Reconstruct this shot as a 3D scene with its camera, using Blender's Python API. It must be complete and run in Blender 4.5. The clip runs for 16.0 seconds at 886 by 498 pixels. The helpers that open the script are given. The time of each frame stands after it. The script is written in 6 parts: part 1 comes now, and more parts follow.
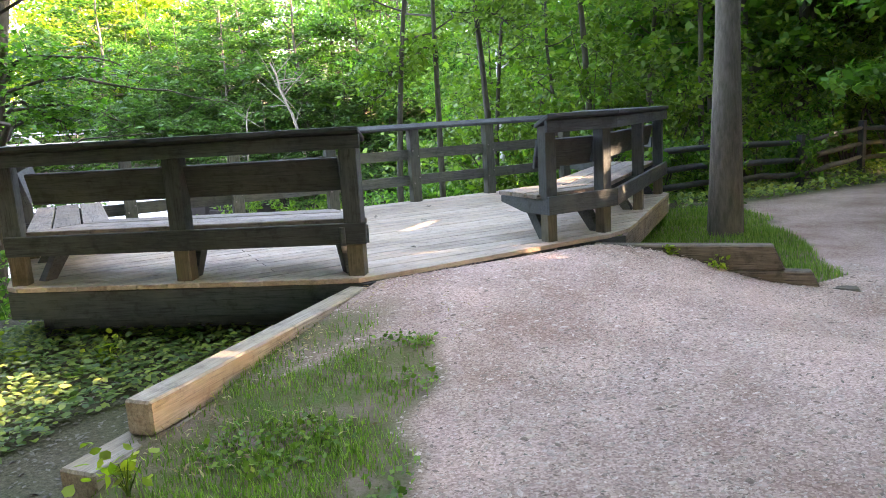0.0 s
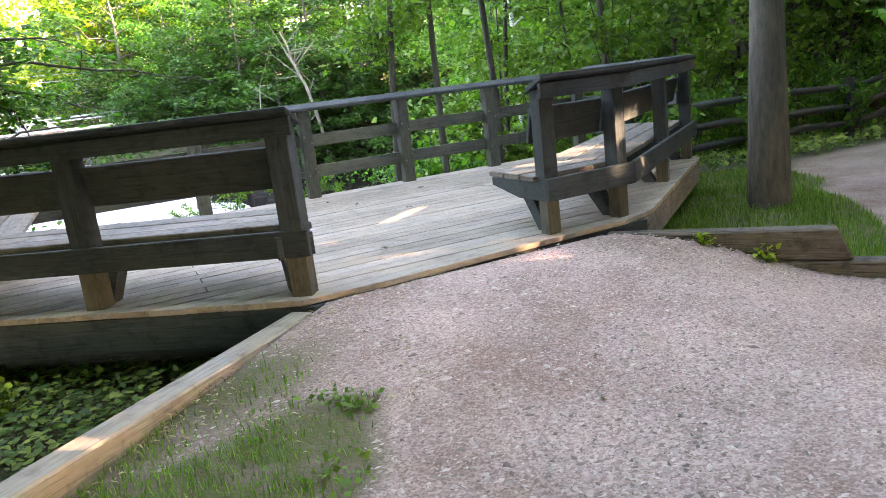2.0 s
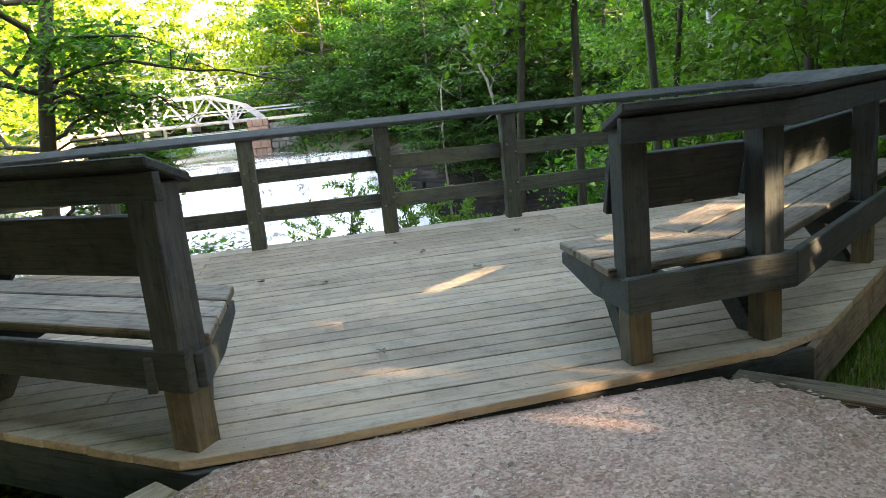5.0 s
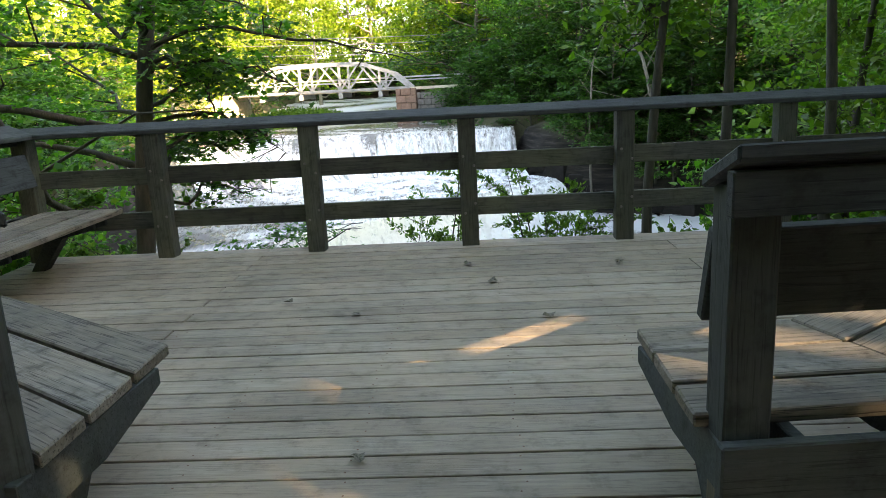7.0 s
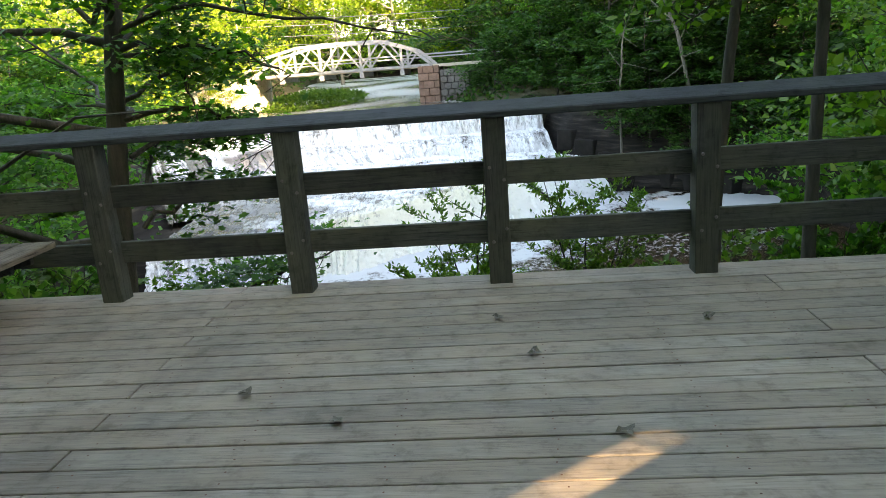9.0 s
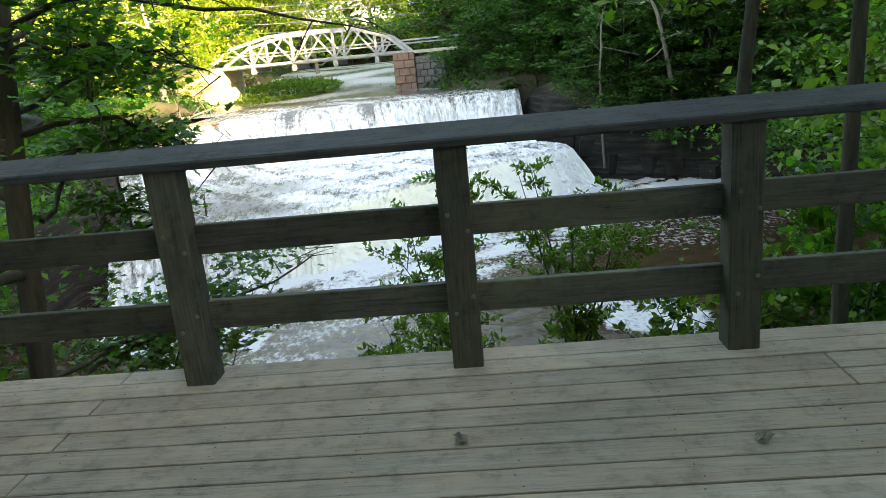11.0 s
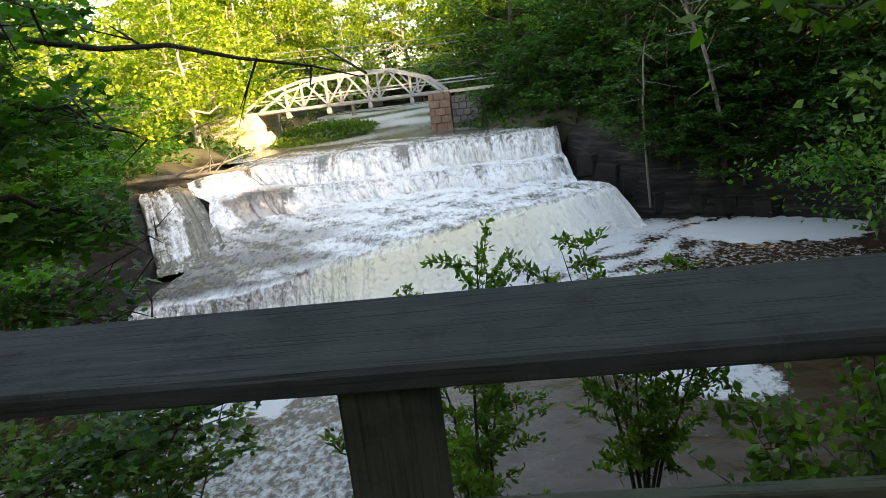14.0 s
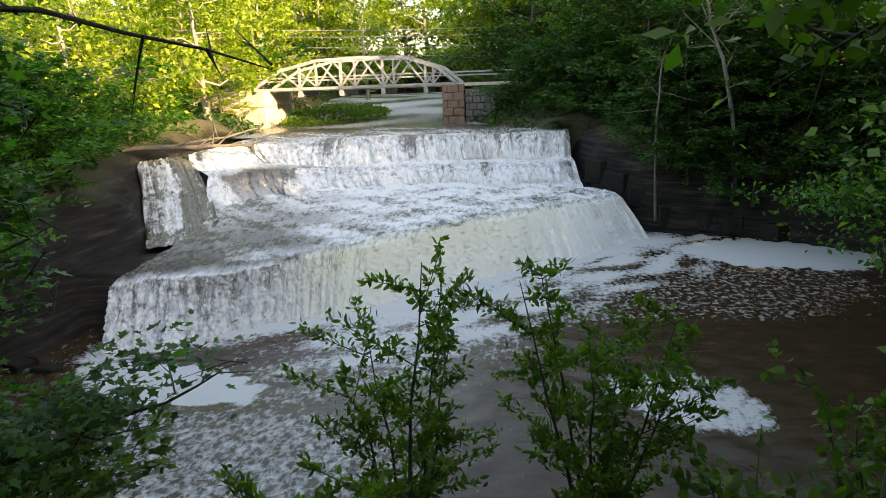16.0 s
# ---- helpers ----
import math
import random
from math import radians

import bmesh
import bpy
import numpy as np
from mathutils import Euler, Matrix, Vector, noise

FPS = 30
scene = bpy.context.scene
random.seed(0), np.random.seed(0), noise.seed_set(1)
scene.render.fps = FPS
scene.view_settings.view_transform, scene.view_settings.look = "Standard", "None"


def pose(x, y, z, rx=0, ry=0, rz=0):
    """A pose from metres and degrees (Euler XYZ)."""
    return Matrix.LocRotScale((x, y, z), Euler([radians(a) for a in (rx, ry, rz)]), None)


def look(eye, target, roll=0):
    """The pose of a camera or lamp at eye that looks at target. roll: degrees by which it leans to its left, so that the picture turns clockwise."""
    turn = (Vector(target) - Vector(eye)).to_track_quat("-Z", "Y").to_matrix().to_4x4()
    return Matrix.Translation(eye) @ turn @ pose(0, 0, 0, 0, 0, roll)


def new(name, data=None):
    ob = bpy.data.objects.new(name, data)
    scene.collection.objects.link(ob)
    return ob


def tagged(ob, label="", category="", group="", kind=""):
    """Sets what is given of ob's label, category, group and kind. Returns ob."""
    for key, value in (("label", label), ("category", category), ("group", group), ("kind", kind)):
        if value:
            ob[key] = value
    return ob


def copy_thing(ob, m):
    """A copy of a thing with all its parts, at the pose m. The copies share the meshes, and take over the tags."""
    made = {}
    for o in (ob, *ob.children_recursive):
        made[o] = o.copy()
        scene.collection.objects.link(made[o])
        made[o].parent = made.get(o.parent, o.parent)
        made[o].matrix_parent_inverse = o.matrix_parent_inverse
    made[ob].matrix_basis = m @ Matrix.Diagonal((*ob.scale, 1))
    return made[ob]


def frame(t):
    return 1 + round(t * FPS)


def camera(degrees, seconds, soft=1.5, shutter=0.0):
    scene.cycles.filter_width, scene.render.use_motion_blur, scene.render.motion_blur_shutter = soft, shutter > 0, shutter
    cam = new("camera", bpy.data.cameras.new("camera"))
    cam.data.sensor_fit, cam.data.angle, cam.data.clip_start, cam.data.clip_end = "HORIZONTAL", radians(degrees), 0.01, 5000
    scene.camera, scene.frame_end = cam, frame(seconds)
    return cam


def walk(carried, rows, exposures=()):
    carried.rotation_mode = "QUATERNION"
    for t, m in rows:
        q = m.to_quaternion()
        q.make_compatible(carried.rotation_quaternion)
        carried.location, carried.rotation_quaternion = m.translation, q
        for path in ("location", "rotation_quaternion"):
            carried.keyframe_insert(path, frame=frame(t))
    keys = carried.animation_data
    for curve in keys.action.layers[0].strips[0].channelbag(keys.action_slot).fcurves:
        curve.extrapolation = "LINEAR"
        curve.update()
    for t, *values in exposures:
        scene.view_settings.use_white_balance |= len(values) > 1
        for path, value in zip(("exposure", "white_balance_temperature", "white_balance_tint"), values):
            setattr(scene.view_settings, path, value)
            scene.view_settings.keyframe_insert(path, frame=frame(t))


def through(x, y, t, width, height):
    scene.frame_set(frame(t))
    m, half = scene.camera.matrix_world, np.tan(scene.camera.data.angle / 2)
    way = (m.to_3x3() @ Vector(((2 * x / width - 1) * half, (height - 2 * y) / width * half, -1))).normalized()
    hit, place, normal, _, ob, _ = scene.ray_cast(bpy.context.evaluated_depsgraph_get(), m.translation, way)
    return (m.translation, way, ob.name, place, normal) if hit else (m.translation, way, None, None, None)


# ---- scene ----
cam = camera(63.6, 16.0, soft=0.75)
PATH = [
    (0, (-1.749, -9.347, 1.173), (-0.874, -7.585, 0.812), -3.5),
    (0.5, (-1.52, -9.152, 1.21), (-0.721, -7.361, 0.818), -5.4),
    (1, (-1.314, -8.826, 1.171), (-0.598, -7.014, 0.719), -1.6),
    (1.5, (-1.082, -8.586, 1.182), (-0.346, -6.779, 0.744), -4.8),
    (2, (-0.817, -8.411, 1.183), (-0.036, -6.626, 0.729), -6.9),
    (2.5, (-0.341, -8.285, 1.242), (0.295, -6.45, 0.762), -4.4),
    (3, (0.081, -8.109, 1.222), (0.806, -6.32, 0.697), -5.7),
    (3.5, (0.087, -7.721, 1.177), (0.931, -5.978, 0.677), -4.6),
    (4, (0.377, -7.48, 1.195), (0.8, -5.582, 0.728), -2.8),
    (4.5, (0.597, -7.138, 1.221), (0.914, -5.223, 0.738), -5.5),
    (5, (0.743, -6.878, 1.247), (1.034, -4.943, 0.833), -5.8),
    (5.2, (0.826, -6.768, 1.254), (0.965, -4.824, 0.805), -5.7),
    (7.3, (1.379, -5.507, 1.318), (1.276, -3.562, 0.864), -3.0),
    (7.5, (1.364, -5.364, 1.309), (1.311, -3.413, 0.874), -1.8),
    (8, (1.295, -5.029, 1.332), (1.304, -3.084, 0.865), -3.9),
    (8.5, (1.331, -4.634, 1.336), (1.195, -2.704, 0.828), -2.6),
    (9, (1.342, -4.279, 1.38), (1.163, -2.353, 0.869), -4.5),
    (9.2, (1.312, -4.146, 1.402), (1.198, -2.218, 0.883), -5.6),
    (11.3, (1.492, -2.809, 1.454), (1.35, -0.892, 0.902), -5.5),
    (11.5, (1.532, -2.654, 1.45), (1.352, -0.734, 0.919), -5.0),
    (12, (1.586, -2.294, 1.465), (1.265, -0.403, 0.898), -3.8),
    (12.2, (1.582, -2.155, 1.448), (1.249, -0.254, 0.924), -5.1),
    (12.5, (1.522, -1.937, 1.461), (1.275, -0.021, 0.944), -6.7),
    (13, (1.526, -1.611, 1.451), (1.218, 0.294, 0.925), -7.0),
    (13.5, (1.571, -1.266, 1.448), (1.186, 0.623, 0.918), -5.3),
    (14, (1.537, -0.986, 1.461), (1.301, 0.951, 1.019), -7.1),
    (14.5, (1.672, -0.745, 1.478), (1.475, 1.204, 1.072), -5.2),
    (15, (1.871, -0.516, 1.493), (1.535, 1.413, 1.086), -1.5),
    (15.5, (1.9, -0.36, 1.495), (1.679, 1.587, 1.096), -1.4),
    (16, (1.93, -0.24, 1.49), (1.678, 1.689, 1.026), -2.1),
]
walk(cam, [(t, look(eye, target, roll)) for t, eye, target, roll in PATH],
     exposures=[(0.0, 4.7, 7900, 33), (2.5, 4.6, 8100, 30), (3.4, 4.5, 8500, 19), (5.0, 3.75, 8500, 20), (7.3, 3.05, 8500, 16), (9.2, 3.0, 8400, 15), (12.0, 2.9, 8900, 11), (14.0, 2.4, 8900, 17), (15.0, 2.06, 8900, 19), (16.0, 2.13, 8800, 17)])

# ---- sky and sun ----
SUN_AZ = (0.83, -0.557)      # horizontal way towards the sun
SUN_EL = 17.0
world = bpy.data.worlds.new("sky")
scene.world = world
world.use_nodes = True
wn = world.node_tree
sky = wn.nodes.new("ShaderNodeTexSky")
sky.sky_type = "NISHITA"
sky.sun_disc = False
sky.sun_elevation = radians(SUN_EL)
sky.sun_rotation = math.atan2(SUN_AZ[0], SUN_AZ[1])
wn.links.new(sky.outputs["Color"], wn.nodes["Background"].inputs["Color"])
wn.nodes["Background"].inputs["Strength"].default_value = 0.15
sun_way = Vector((SUN_AZ[0], SUN_AZ[1], math.tan(radians(SUN_EL)))).normalized()
sun = new("sun", bpy.data.lights.new("sun", "SUN"))
sun.data.energy = 4.2
sun.data.angle = radians(0.5)
sun.data.color = (1.0, 0.82, 0.58)
sun.matrix_world = Matrix.Translation((30, -20, 40)) @ sun_way.to_track_quat("Z", "Y").to_matrix().to_4x4()


# ---- materials ----
def material(name):
    m = bpy.data.materials.new(name)
    m.use_nodes = True
    nt = m.node_tree
    return m, nt, nt.nodes["Principled BSDF"]


def node(nt, kind, **values):
    n = nt.nodes.new(kind)
    for key, value in values.items():
        n.inputs[key.replace("_", " ")].default_value = value
    return n


def ramp(nt, stops):
    n = nt.nodes.new("ShaderNodeValToRGB")
    els = n.color_ramp.elements
    while len(els) < len(stops):
        els.new(0.5)
    for e, (p, c) in zip(els, stops):
        e.position = p
        e.color = (*c, 1) if len(c) == 3 else c
    return n


def coords(nt, scale, space="Object", shift=True):
    """Coordinates scaled per axis, shifted by each object's own random number."""
    tc = nt.nodes.new("ShaderNodeTexCoord")
    mp = nt.nodes.new("ShaderNodeMapping")
    mp.inputs["Scale"].default_value = scale
    nt.links.new(tc.outputs[space], mp.inputs["Vector"])
    if shift:
        oi = nt.nodes.new("ShaderNodeObjectInfo")
        mu = nt.nodes.new("ShaderNodeMath")
        mu.operation = "MULTIPLY"
        mu.inputs[1].default_value = 57.0
        nt.links.new(oi.outputs["Random"], mu.inputs[0])
        cb = nt.nodes.new("ShaderNodeCombineXYZ")
        for k in "XYZ":
            nt.links.new(mu.outputs[0], cb.inputs[k])
        nt.links.new(cb.outputs[0], mp.inputs["Location"])
    return mp


def noise_of(nt, vec, scale, detail=4.0, rough=0.6, distort=0.0):
    n = node(nt, "ShaderNodeTexNoise", Scale=scale, Detail=detail, Roughness=rough, Distortion=distort)
    nt.links.new(vec.outputs[0], n.inputs["Vector"])
    return n


def mix(nt, a, b, fac, mode="MIX"):
    n = nt.nodes.new("ShaderNodeMix")
    n.data_type = "RGBA"
    n.blend_type = mode
    for sock, v in ((n.inputs[6], a), (n.inputs[7], b), (n.inputs[0], fac)):
        if isinstance(v, bpy.types.NodeSocket):
            nt.links.new(v, sock)
        elif isinstance(v, (int, float)):
            sock.default_value = v
        else:
            sock.default_value = (*v, 1)
    return n.outputs[2]


def bump(nt, bsdf, height, strength, distance=0.01):
    b = node(nt, "ShaderNodeBump", Strength=strength, Distance=distance)
    nt.links.new(height, b.inputs["Height"])
    nt.links.new(b.outputs["Normal"], bsdf.inputs["Normal"])


def wood_material(name, dark, light, tint, vary=(0.72, 1.12), spots=0.8):
    m, nt, bs = material(name)
    grain = noise_of(nt, coords(nt, (1.6, 26, 26)), 2.2, 8, 0.65, 0.6)
    patch = noise_of(nt, coords(nt, (1.0, 2.5, 2.5)), 2.0, 3, 0.5)
    r = ramp(nt, [(0.3, dark), (0.7, light)])
    nt.links.new(grain.outputs["Fac"], r.inputs["Fac"])
    pr = ramp(nt, [(0.35, (0, 0, 0)), (0.75, (0.75, 0.75, 0.75))])
    nt.links.new(patch.outputs["Fac"], pr.inputs["Fac"])
    c = mix(nt, r.outputs["Color"], tint, pr.outputs["Color"])
    oi = nt.nodes.new("ShaderNodeObjectInfo")
    rr = ramp(nt, [(0.0, (vary[0],) * 3), (1.0, (vary[1],) * 3)])
    nt.links.new(oi.outputs["Random"], rr.inputs["Fac"])
    c = mix(nt, c, rr.outputs["Color"], 1.0, "MULTIPLY")
    # small dark checks along the grain
    crack = noise_of(nt, coords(nt, (3.0, 90, 90)), 1.6, 2, 0.5)
    cr = ramp(nt, [(0.34, (0.2, 0.2, 0.2)), (0.43, (1, 1, 1))])
    nt.links.new(crack.outputs["Fac"], cr.inputs["Fac"])
    c = mix(nt, c, cr.outputs["Color"], 1.2 * spots * spots, "MULTIPLY")
    # broad stains that run on from board to board
    wg = nt.nodes.new("ShaderNodeNewGeometry")
    stain = node(nt, "ShaderNodeTexNoise", Scale=1.1, Detail=5.0, Roughness=0.6)
    nt.links.new(wg.outputs["Position"], stain.inputs["Vector"])
    sr = ramp(nt, [(0.32, (0.66, 0.64, 0.61)), (0.5, (1, 0.98, 0.94)), (0.68, (1.18, 1.12, 1.04))])
    nt.links.new(stain.outputs["Fac"], sr.inputs["Fac"])
    c = mix(nt, c, sr.outputs["Color"], 0.85, "MULTIPLY")
    spot = node(nt, "ShaderNodeTexNoise", Scale=9.0, Detail=4.0, Roughness=0.7)
    nt.links.new(wg.outputs["Position"], spot.inputs["Vector"])
    so = ramp(nt, [(0.33, (0.42, 0.40, 0.37)), (0.47, (1, 1, 1)), (0.72, (1.25, 1.22, 1.15))])
    nt.links.new(spot.outputs["Fac"], so.inputs["Fac"])
    c = mix(nt, c, so.outputs["Color"], spots, "MULTIPLY")
    nt.links.new(c, bs.inputs["Base Color"])
    bs.inputs["Roughness"].default_value = 0.82
    bs.inputs["Specular IOR Level"].default_value = 0.3
    bump(nt, bs, mix(nt, grain.outputs["Fac"], cr.outputs["Color"], 0.5), 0.5, 0.004)
    return m


WOOD = wood_material("weathered_wood", (0.024, 0.030, 0.035), (0.068, 0.083, 0.094), (0.064, 0.078, 0.072), (0.75, 1.12), 0.62)
RAIL_WOOD = wood_material("mossy_rail_wood", (0.029, 0.034, 0.034), (0.09, 0.102, 0.093), (0.09, 0.104, 0.07), (0.8, 1.15), 0.62)
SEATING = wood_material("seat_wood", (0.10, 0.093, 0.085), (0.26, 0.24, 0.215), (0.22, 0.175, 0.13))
DECK = wood_material("deck_wood", (0.235, 0.205, 0.175), (0.385, 0.34, 0.292), (0.345, 0.265, 0.20), (0.84, 1.1), 0.45)
MOSSY = wood_material("mossy_wood", (0.06, 0.057, 0.045), (0.16, 0.148, 0.115), (0.125, 0.12, 0.08), (0.8, 1.1), 0.5)
TIMBER_DARK = wood_material("dark_timber", (0.06, 0.05, 0.04), (0.20, 0.178, 0.15), (0.12, 0.09, 0.055))
TIMBER = wood_material("timber", (0.17, 0.148, 0.122), (0.42, 0.385, 0.335), (0.35, 0.28, 0.20), (0.85, 1.1), 0.5)


def bark_material(name, dark, light, sx=6.0, sz=1.0):
    m, nt, bs = material(name)
    n1 = noise_of(nt, coords(nt, (sx, sx, sz)), 3.0, 8, 0.7, 0.4)
    n2 = noise_of(nt, coords(nt, (1, 1, 0.6)), 1.3, 3)
    r = ramp(nt, [(0.32, dark), (0.68, light)])
    nt.links.new(n1.outputs["Fac"], r.inputs["Fac"])
    c = mix(nt, r.outputs["Color"], (0.045, 0.055, 0.03), mix(nt, (0, 0, 0), (0.5, 0.5, 0.5), n2.outputs["Fac"]))
    nt.links.new(c, bs.inputs["Base Color"])
    bs.inputs["Roughness"].default_value = 0.9
    bump(nt, bs, n1.outputs["Fac"], 0.8, 0.02)
    return m


BARK = bark_material("bark", (0.028, 0.023, 0.019), (0.095, 0.08, 0.066))
BARK_GREY = bark_material("smooth_grey_bark", (0.045, 0.036, 0.029), (0.16, 0.132, 0.108), 7.0, 1.6)
BARK_WHITE = bark_material("birch_bark", (0.12, 0.11, 0.10), (0.8, 0.78, 0.74), 1.0, 9.0)
# lighter bark: sunlight on the far trees' branches is in the colour
BARK_PALE = bark_material("sunlit_pale_bark", (0.17, 0.145, 0.11), (0.45, 0.40, 0.32), 6.0, 1.2)
DEADWOOD = bark_material("dead_wood", (0.12, 0.10, 0.08), (0.30, 0.265, 0.22), 8.0, 0.8)


def leaf_material(name, dark, light, warm, through=0.45):
    m, nt, bs = material(name)
    g = nt.nodes.new("ShaderNodeNewGeometry")
    r = ramp(nt, [(0.0, dark), (0.55, light), (1.0, warm)])
    nt.links.new(g.outputs["Random Per Island"], r.inputs["Fac"])
    big = noise_of(nt, coords(nt, (0.35, 0.35, 0.35)), 1.0, 2)
    br = ramp(nt, [(0.3, (0.7, 0.75, 0.7)), (0.7, (1.15, 1.1, 1.0))])
    nt.links.new(big.outputs["Fac"], br.inputs["Fac"])
    c = mix(nt, r.outputs["Color"], br.outputs["Color"], 1.0, "MULTIPLY")
    nt.links.new(c, bs.inputs["Base Color"])
    bs.inputs["Roughness"].default_value = 0.5
    bs.inputs["Specular IOR Level"].default_value = 0.35
    tr = nt.nodes.new("ShaderNodeBsdfTranslucent")
    nt.links.new(mix(nt, c, (1.15, 1.85, 0.65), 1.0, "MULTIPLY"), tr.inputs["Color"])
    ms = nt.nodes.new("ShaderNodeMixShader")
    ms.inputs[0].default_value = through
    nt.links.new(bs.outputs[0], ms.inputs[1])
    nt.links.new(tr.outputs[0], ms.inputs[2])
    nt.links.new(ms.outputs[0], nt.nodes["Material Output"].inputs["Surface"])
    return m


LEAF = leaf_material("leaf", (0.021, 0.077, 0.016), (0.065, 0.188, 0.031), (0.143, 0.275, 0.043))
# lit version of LEAF: warm sunlight is mixed into the colour
LEAF_SUN = leaf_material("leaf_sunlit_yellow_green", (0.11, 0.155, 0.016), (0.24, 0.30, 0.03), (0.37, 0.40, 0.055), 0.5)
# shaded version of LEAF: the bank's shade is in the darker colour
LEAF_SHADE = leaf_material("leaf_shaded_green", (0.016, 0.055, 0.016), (0.042, 0.112, 0.026), (0.08, 0.16, 0.036), 0.4)
LEAF_SHRUB = leaf_material("leaf_shrub", (0.05, 0.11, 0.017), (0.105, 0.195, 0.027), (0.18, 0.26, 0.042), 0.4)
GRASS = leaf_material("grass_blade", (0.07, 0.15, 0.022), (0.14, 0.25, 0.04), (0.28, 0.34, 0.10), 0.4)
IVY = leaf_material("ground_cover_leaf", (0.07, 0.14, 0.06), (0.17, 0.25, 0.075), (0.36, 0.40, 0.10), 0.3)
DRY_LEAF = leaf_material("dry_leaf", (0.16, 0.09, 0.045), (0.34, 0.22, 0.12), (0.55, 0.42, 0.24), 0.2)


def ground_material():
    m, nt, bs = material("ground")
    at = nt.nodes.new("ShaderNodeVertexColor")
    at.layer_name = "cover"
    sp = nt.nodes.new("ShaderNodeSeparateColor")
    nt.links.new(at.outputs["Color"], sp.inputs[0])
    w = coords(nt, (1, 1, 1), "Object", False)
    n1, n2 = noise_of(nt, w, 1.2, 5), noise_of(nt, w, 45.0, 4, 0.7)
    soil = ramp(nt, [(0.3, (0.06, 0.047, 0.036)), (0.55, (0.15, 0.118, 0.09)), (0.75, (0.26, 0.205, 0.155))])
    nt.links.new(n2.outputs["Fac"], soil.inputs["Fac"])
    green = ramp(nt, [(0.3, (0.03, 0.045, 0.015)), (0.7, (0.07, 0.10, 0.03))])
    nt.links.new(n2.outputs["Fac"], green.inputs["Fac"])
    forest = mix(nt, soil.outputs["Color"], green.outputs["Color"], n1.outputs["Fac"])
    # gravel: small stones of many greys
    vo = node(nt, "ShaderNodeTexVoronoi", Scale=95.0)
    nt.links.new(w.outputs[0], vo.inputs["Vector"])
    hs = nt.nodes.new("ShaderNodeSeparateColor")
    nt.links.new(vo.outputs["Color"], hs.inputs[0])
    gr = ramp(nt, [(0.0, (0.29, 0.198, 0.168)), (0.5, (0.43, 0.302, 0.258)), (1.0, (0.58, 0.43, 0.375))])
    nt.links.new(hs.outputs[0], gr.inputs["Fac"])
    gbig = ramp(nt, [(0.32, (0.68, 0.60, 0.55)), (0.5, (0.92, 0.9, 0.88)), (0.68, (1.15, 1.12, 1.1))])
    nt.links.new(n1.outputs["Fac"], gbig.inputs["Fac"])
    gravel = mix(nt, gr.outputs["Color"], gbig.outputs["Color"], 1.0, "MULTIPLY")
    # rock: dark wet shale in beds
    rw = coords(nt, (0.25, 0.25, 3.2), "Object", False)
    beds = noise_of(nt, rw, 1.6, 6, 0.65)
    rock = ramp(nt, [(0.3, (0.006, 0.005, 0.0045)), (0.55, (0.026, 0.022, 0.018)), (0.75, (0.085, 0.07, 0.056))])
    nt.links.new(beds.outputs["Fac"], rock.inputs["Fac"])
    c = mix(nt, forest, gravel, sp.outputs[0])
    turf = ramp(nt, [(0.38, (0.20, 0.15, 0.11)), (0.52, (0.12, 0.12, 0.05)), (0.7, (0.07, 0.125, 0.03))])
    tn = noise_of(nt, w, 4.0, 5, 0.65)
    nt.links.new(tn.outputs["Fac"], turf.inputs["Fac"])
    c = mix(nt, c, turf.outputs["Color"], sp.outputs[1])
    c = mix(nt, c, rock.outputs["Color"], sp.outputs[2])
    nt.links.new(c, bs.inputs["Base Color"])
    bs.inputs["Roughness"].default_value = 0.9
    bs.inputs["Specular IOR Level"].default_value = 0.2
    bump(nt, bs, mix(nt, n2.outputs["Fac"], beds.outputs["Fac"], sp.outputs[2]), 0.6, 0.03)
    return m


GROUND = ground_material()


def stone_material(name, dark, light, scale=30.0):
    m, nt, bs = material(name)
    g = nt.nodes.new("ShaderNodeNewGeometry")
    r = ramp(nt, [(0.0, dark), (1.0, light)])
    nt.links.new(g.outputs["Random Per Island"], r.inputs["Fac"])
    n = noise_of(nt, coords(nt, (1, 1, 1)), scale, 4, 0.7)
    nr = ramp(nt, [(0.3, (0.65, 0.63, 0.6)), (0.7, (1.15, 1.15, 1.15))])
    nt.links.new(n.outputs["Fac"], nr.inputs["Fac"])
    nt.links.new(mix(nt, r.outputs["Color"], nr.outputs["Color"], 1.0, "MULTIPLY"), bs.inputs["Base Color"])
    bs.inputs["Roughness"].default_value = 0.88
    bump(nt, bs, n.outputs["Fac"], 0.6, 0.02)
    return m


PEBBLE = stone_material("gravel_stone", (0.18, 0.125, 0.10), (0.66, 0.53, 0.46), 60.0)
ROCK = stone_material("shale", (0.010, 0.009, 0.008), (0.036, 0.031, 0.027), 1.5)
ROCK.node_tree.nodes["Principled BSDF"].inputs["Specular IOR Level"].default_value = 0.2
BLOCK = stone_material("red_sandstone", (0.17, 0.09, 0.065), (0.33, 0.22, 0.17), 2.5)
RUBBLE = stone_material("grey_rubble", (0.10, 0.095, 0.088), (0.24, 0.225, 0.205), 2.0)
CONCRETE = stone_material("pale_concrete", (0.46, 0.41, 0.32), (0.62, 0.56, 0.44), 2.0)
STEEL, _nt, _bs = material("white_painted_steel")
_n = noise_of(_nt, coords(_nt, (1, 1, 1)), 2.5, 5)
_r = ramp(_nt, [(0.3, (0.20, 0.205, 0.21)), (0.6, (0.34, 0.345, 0.35))])
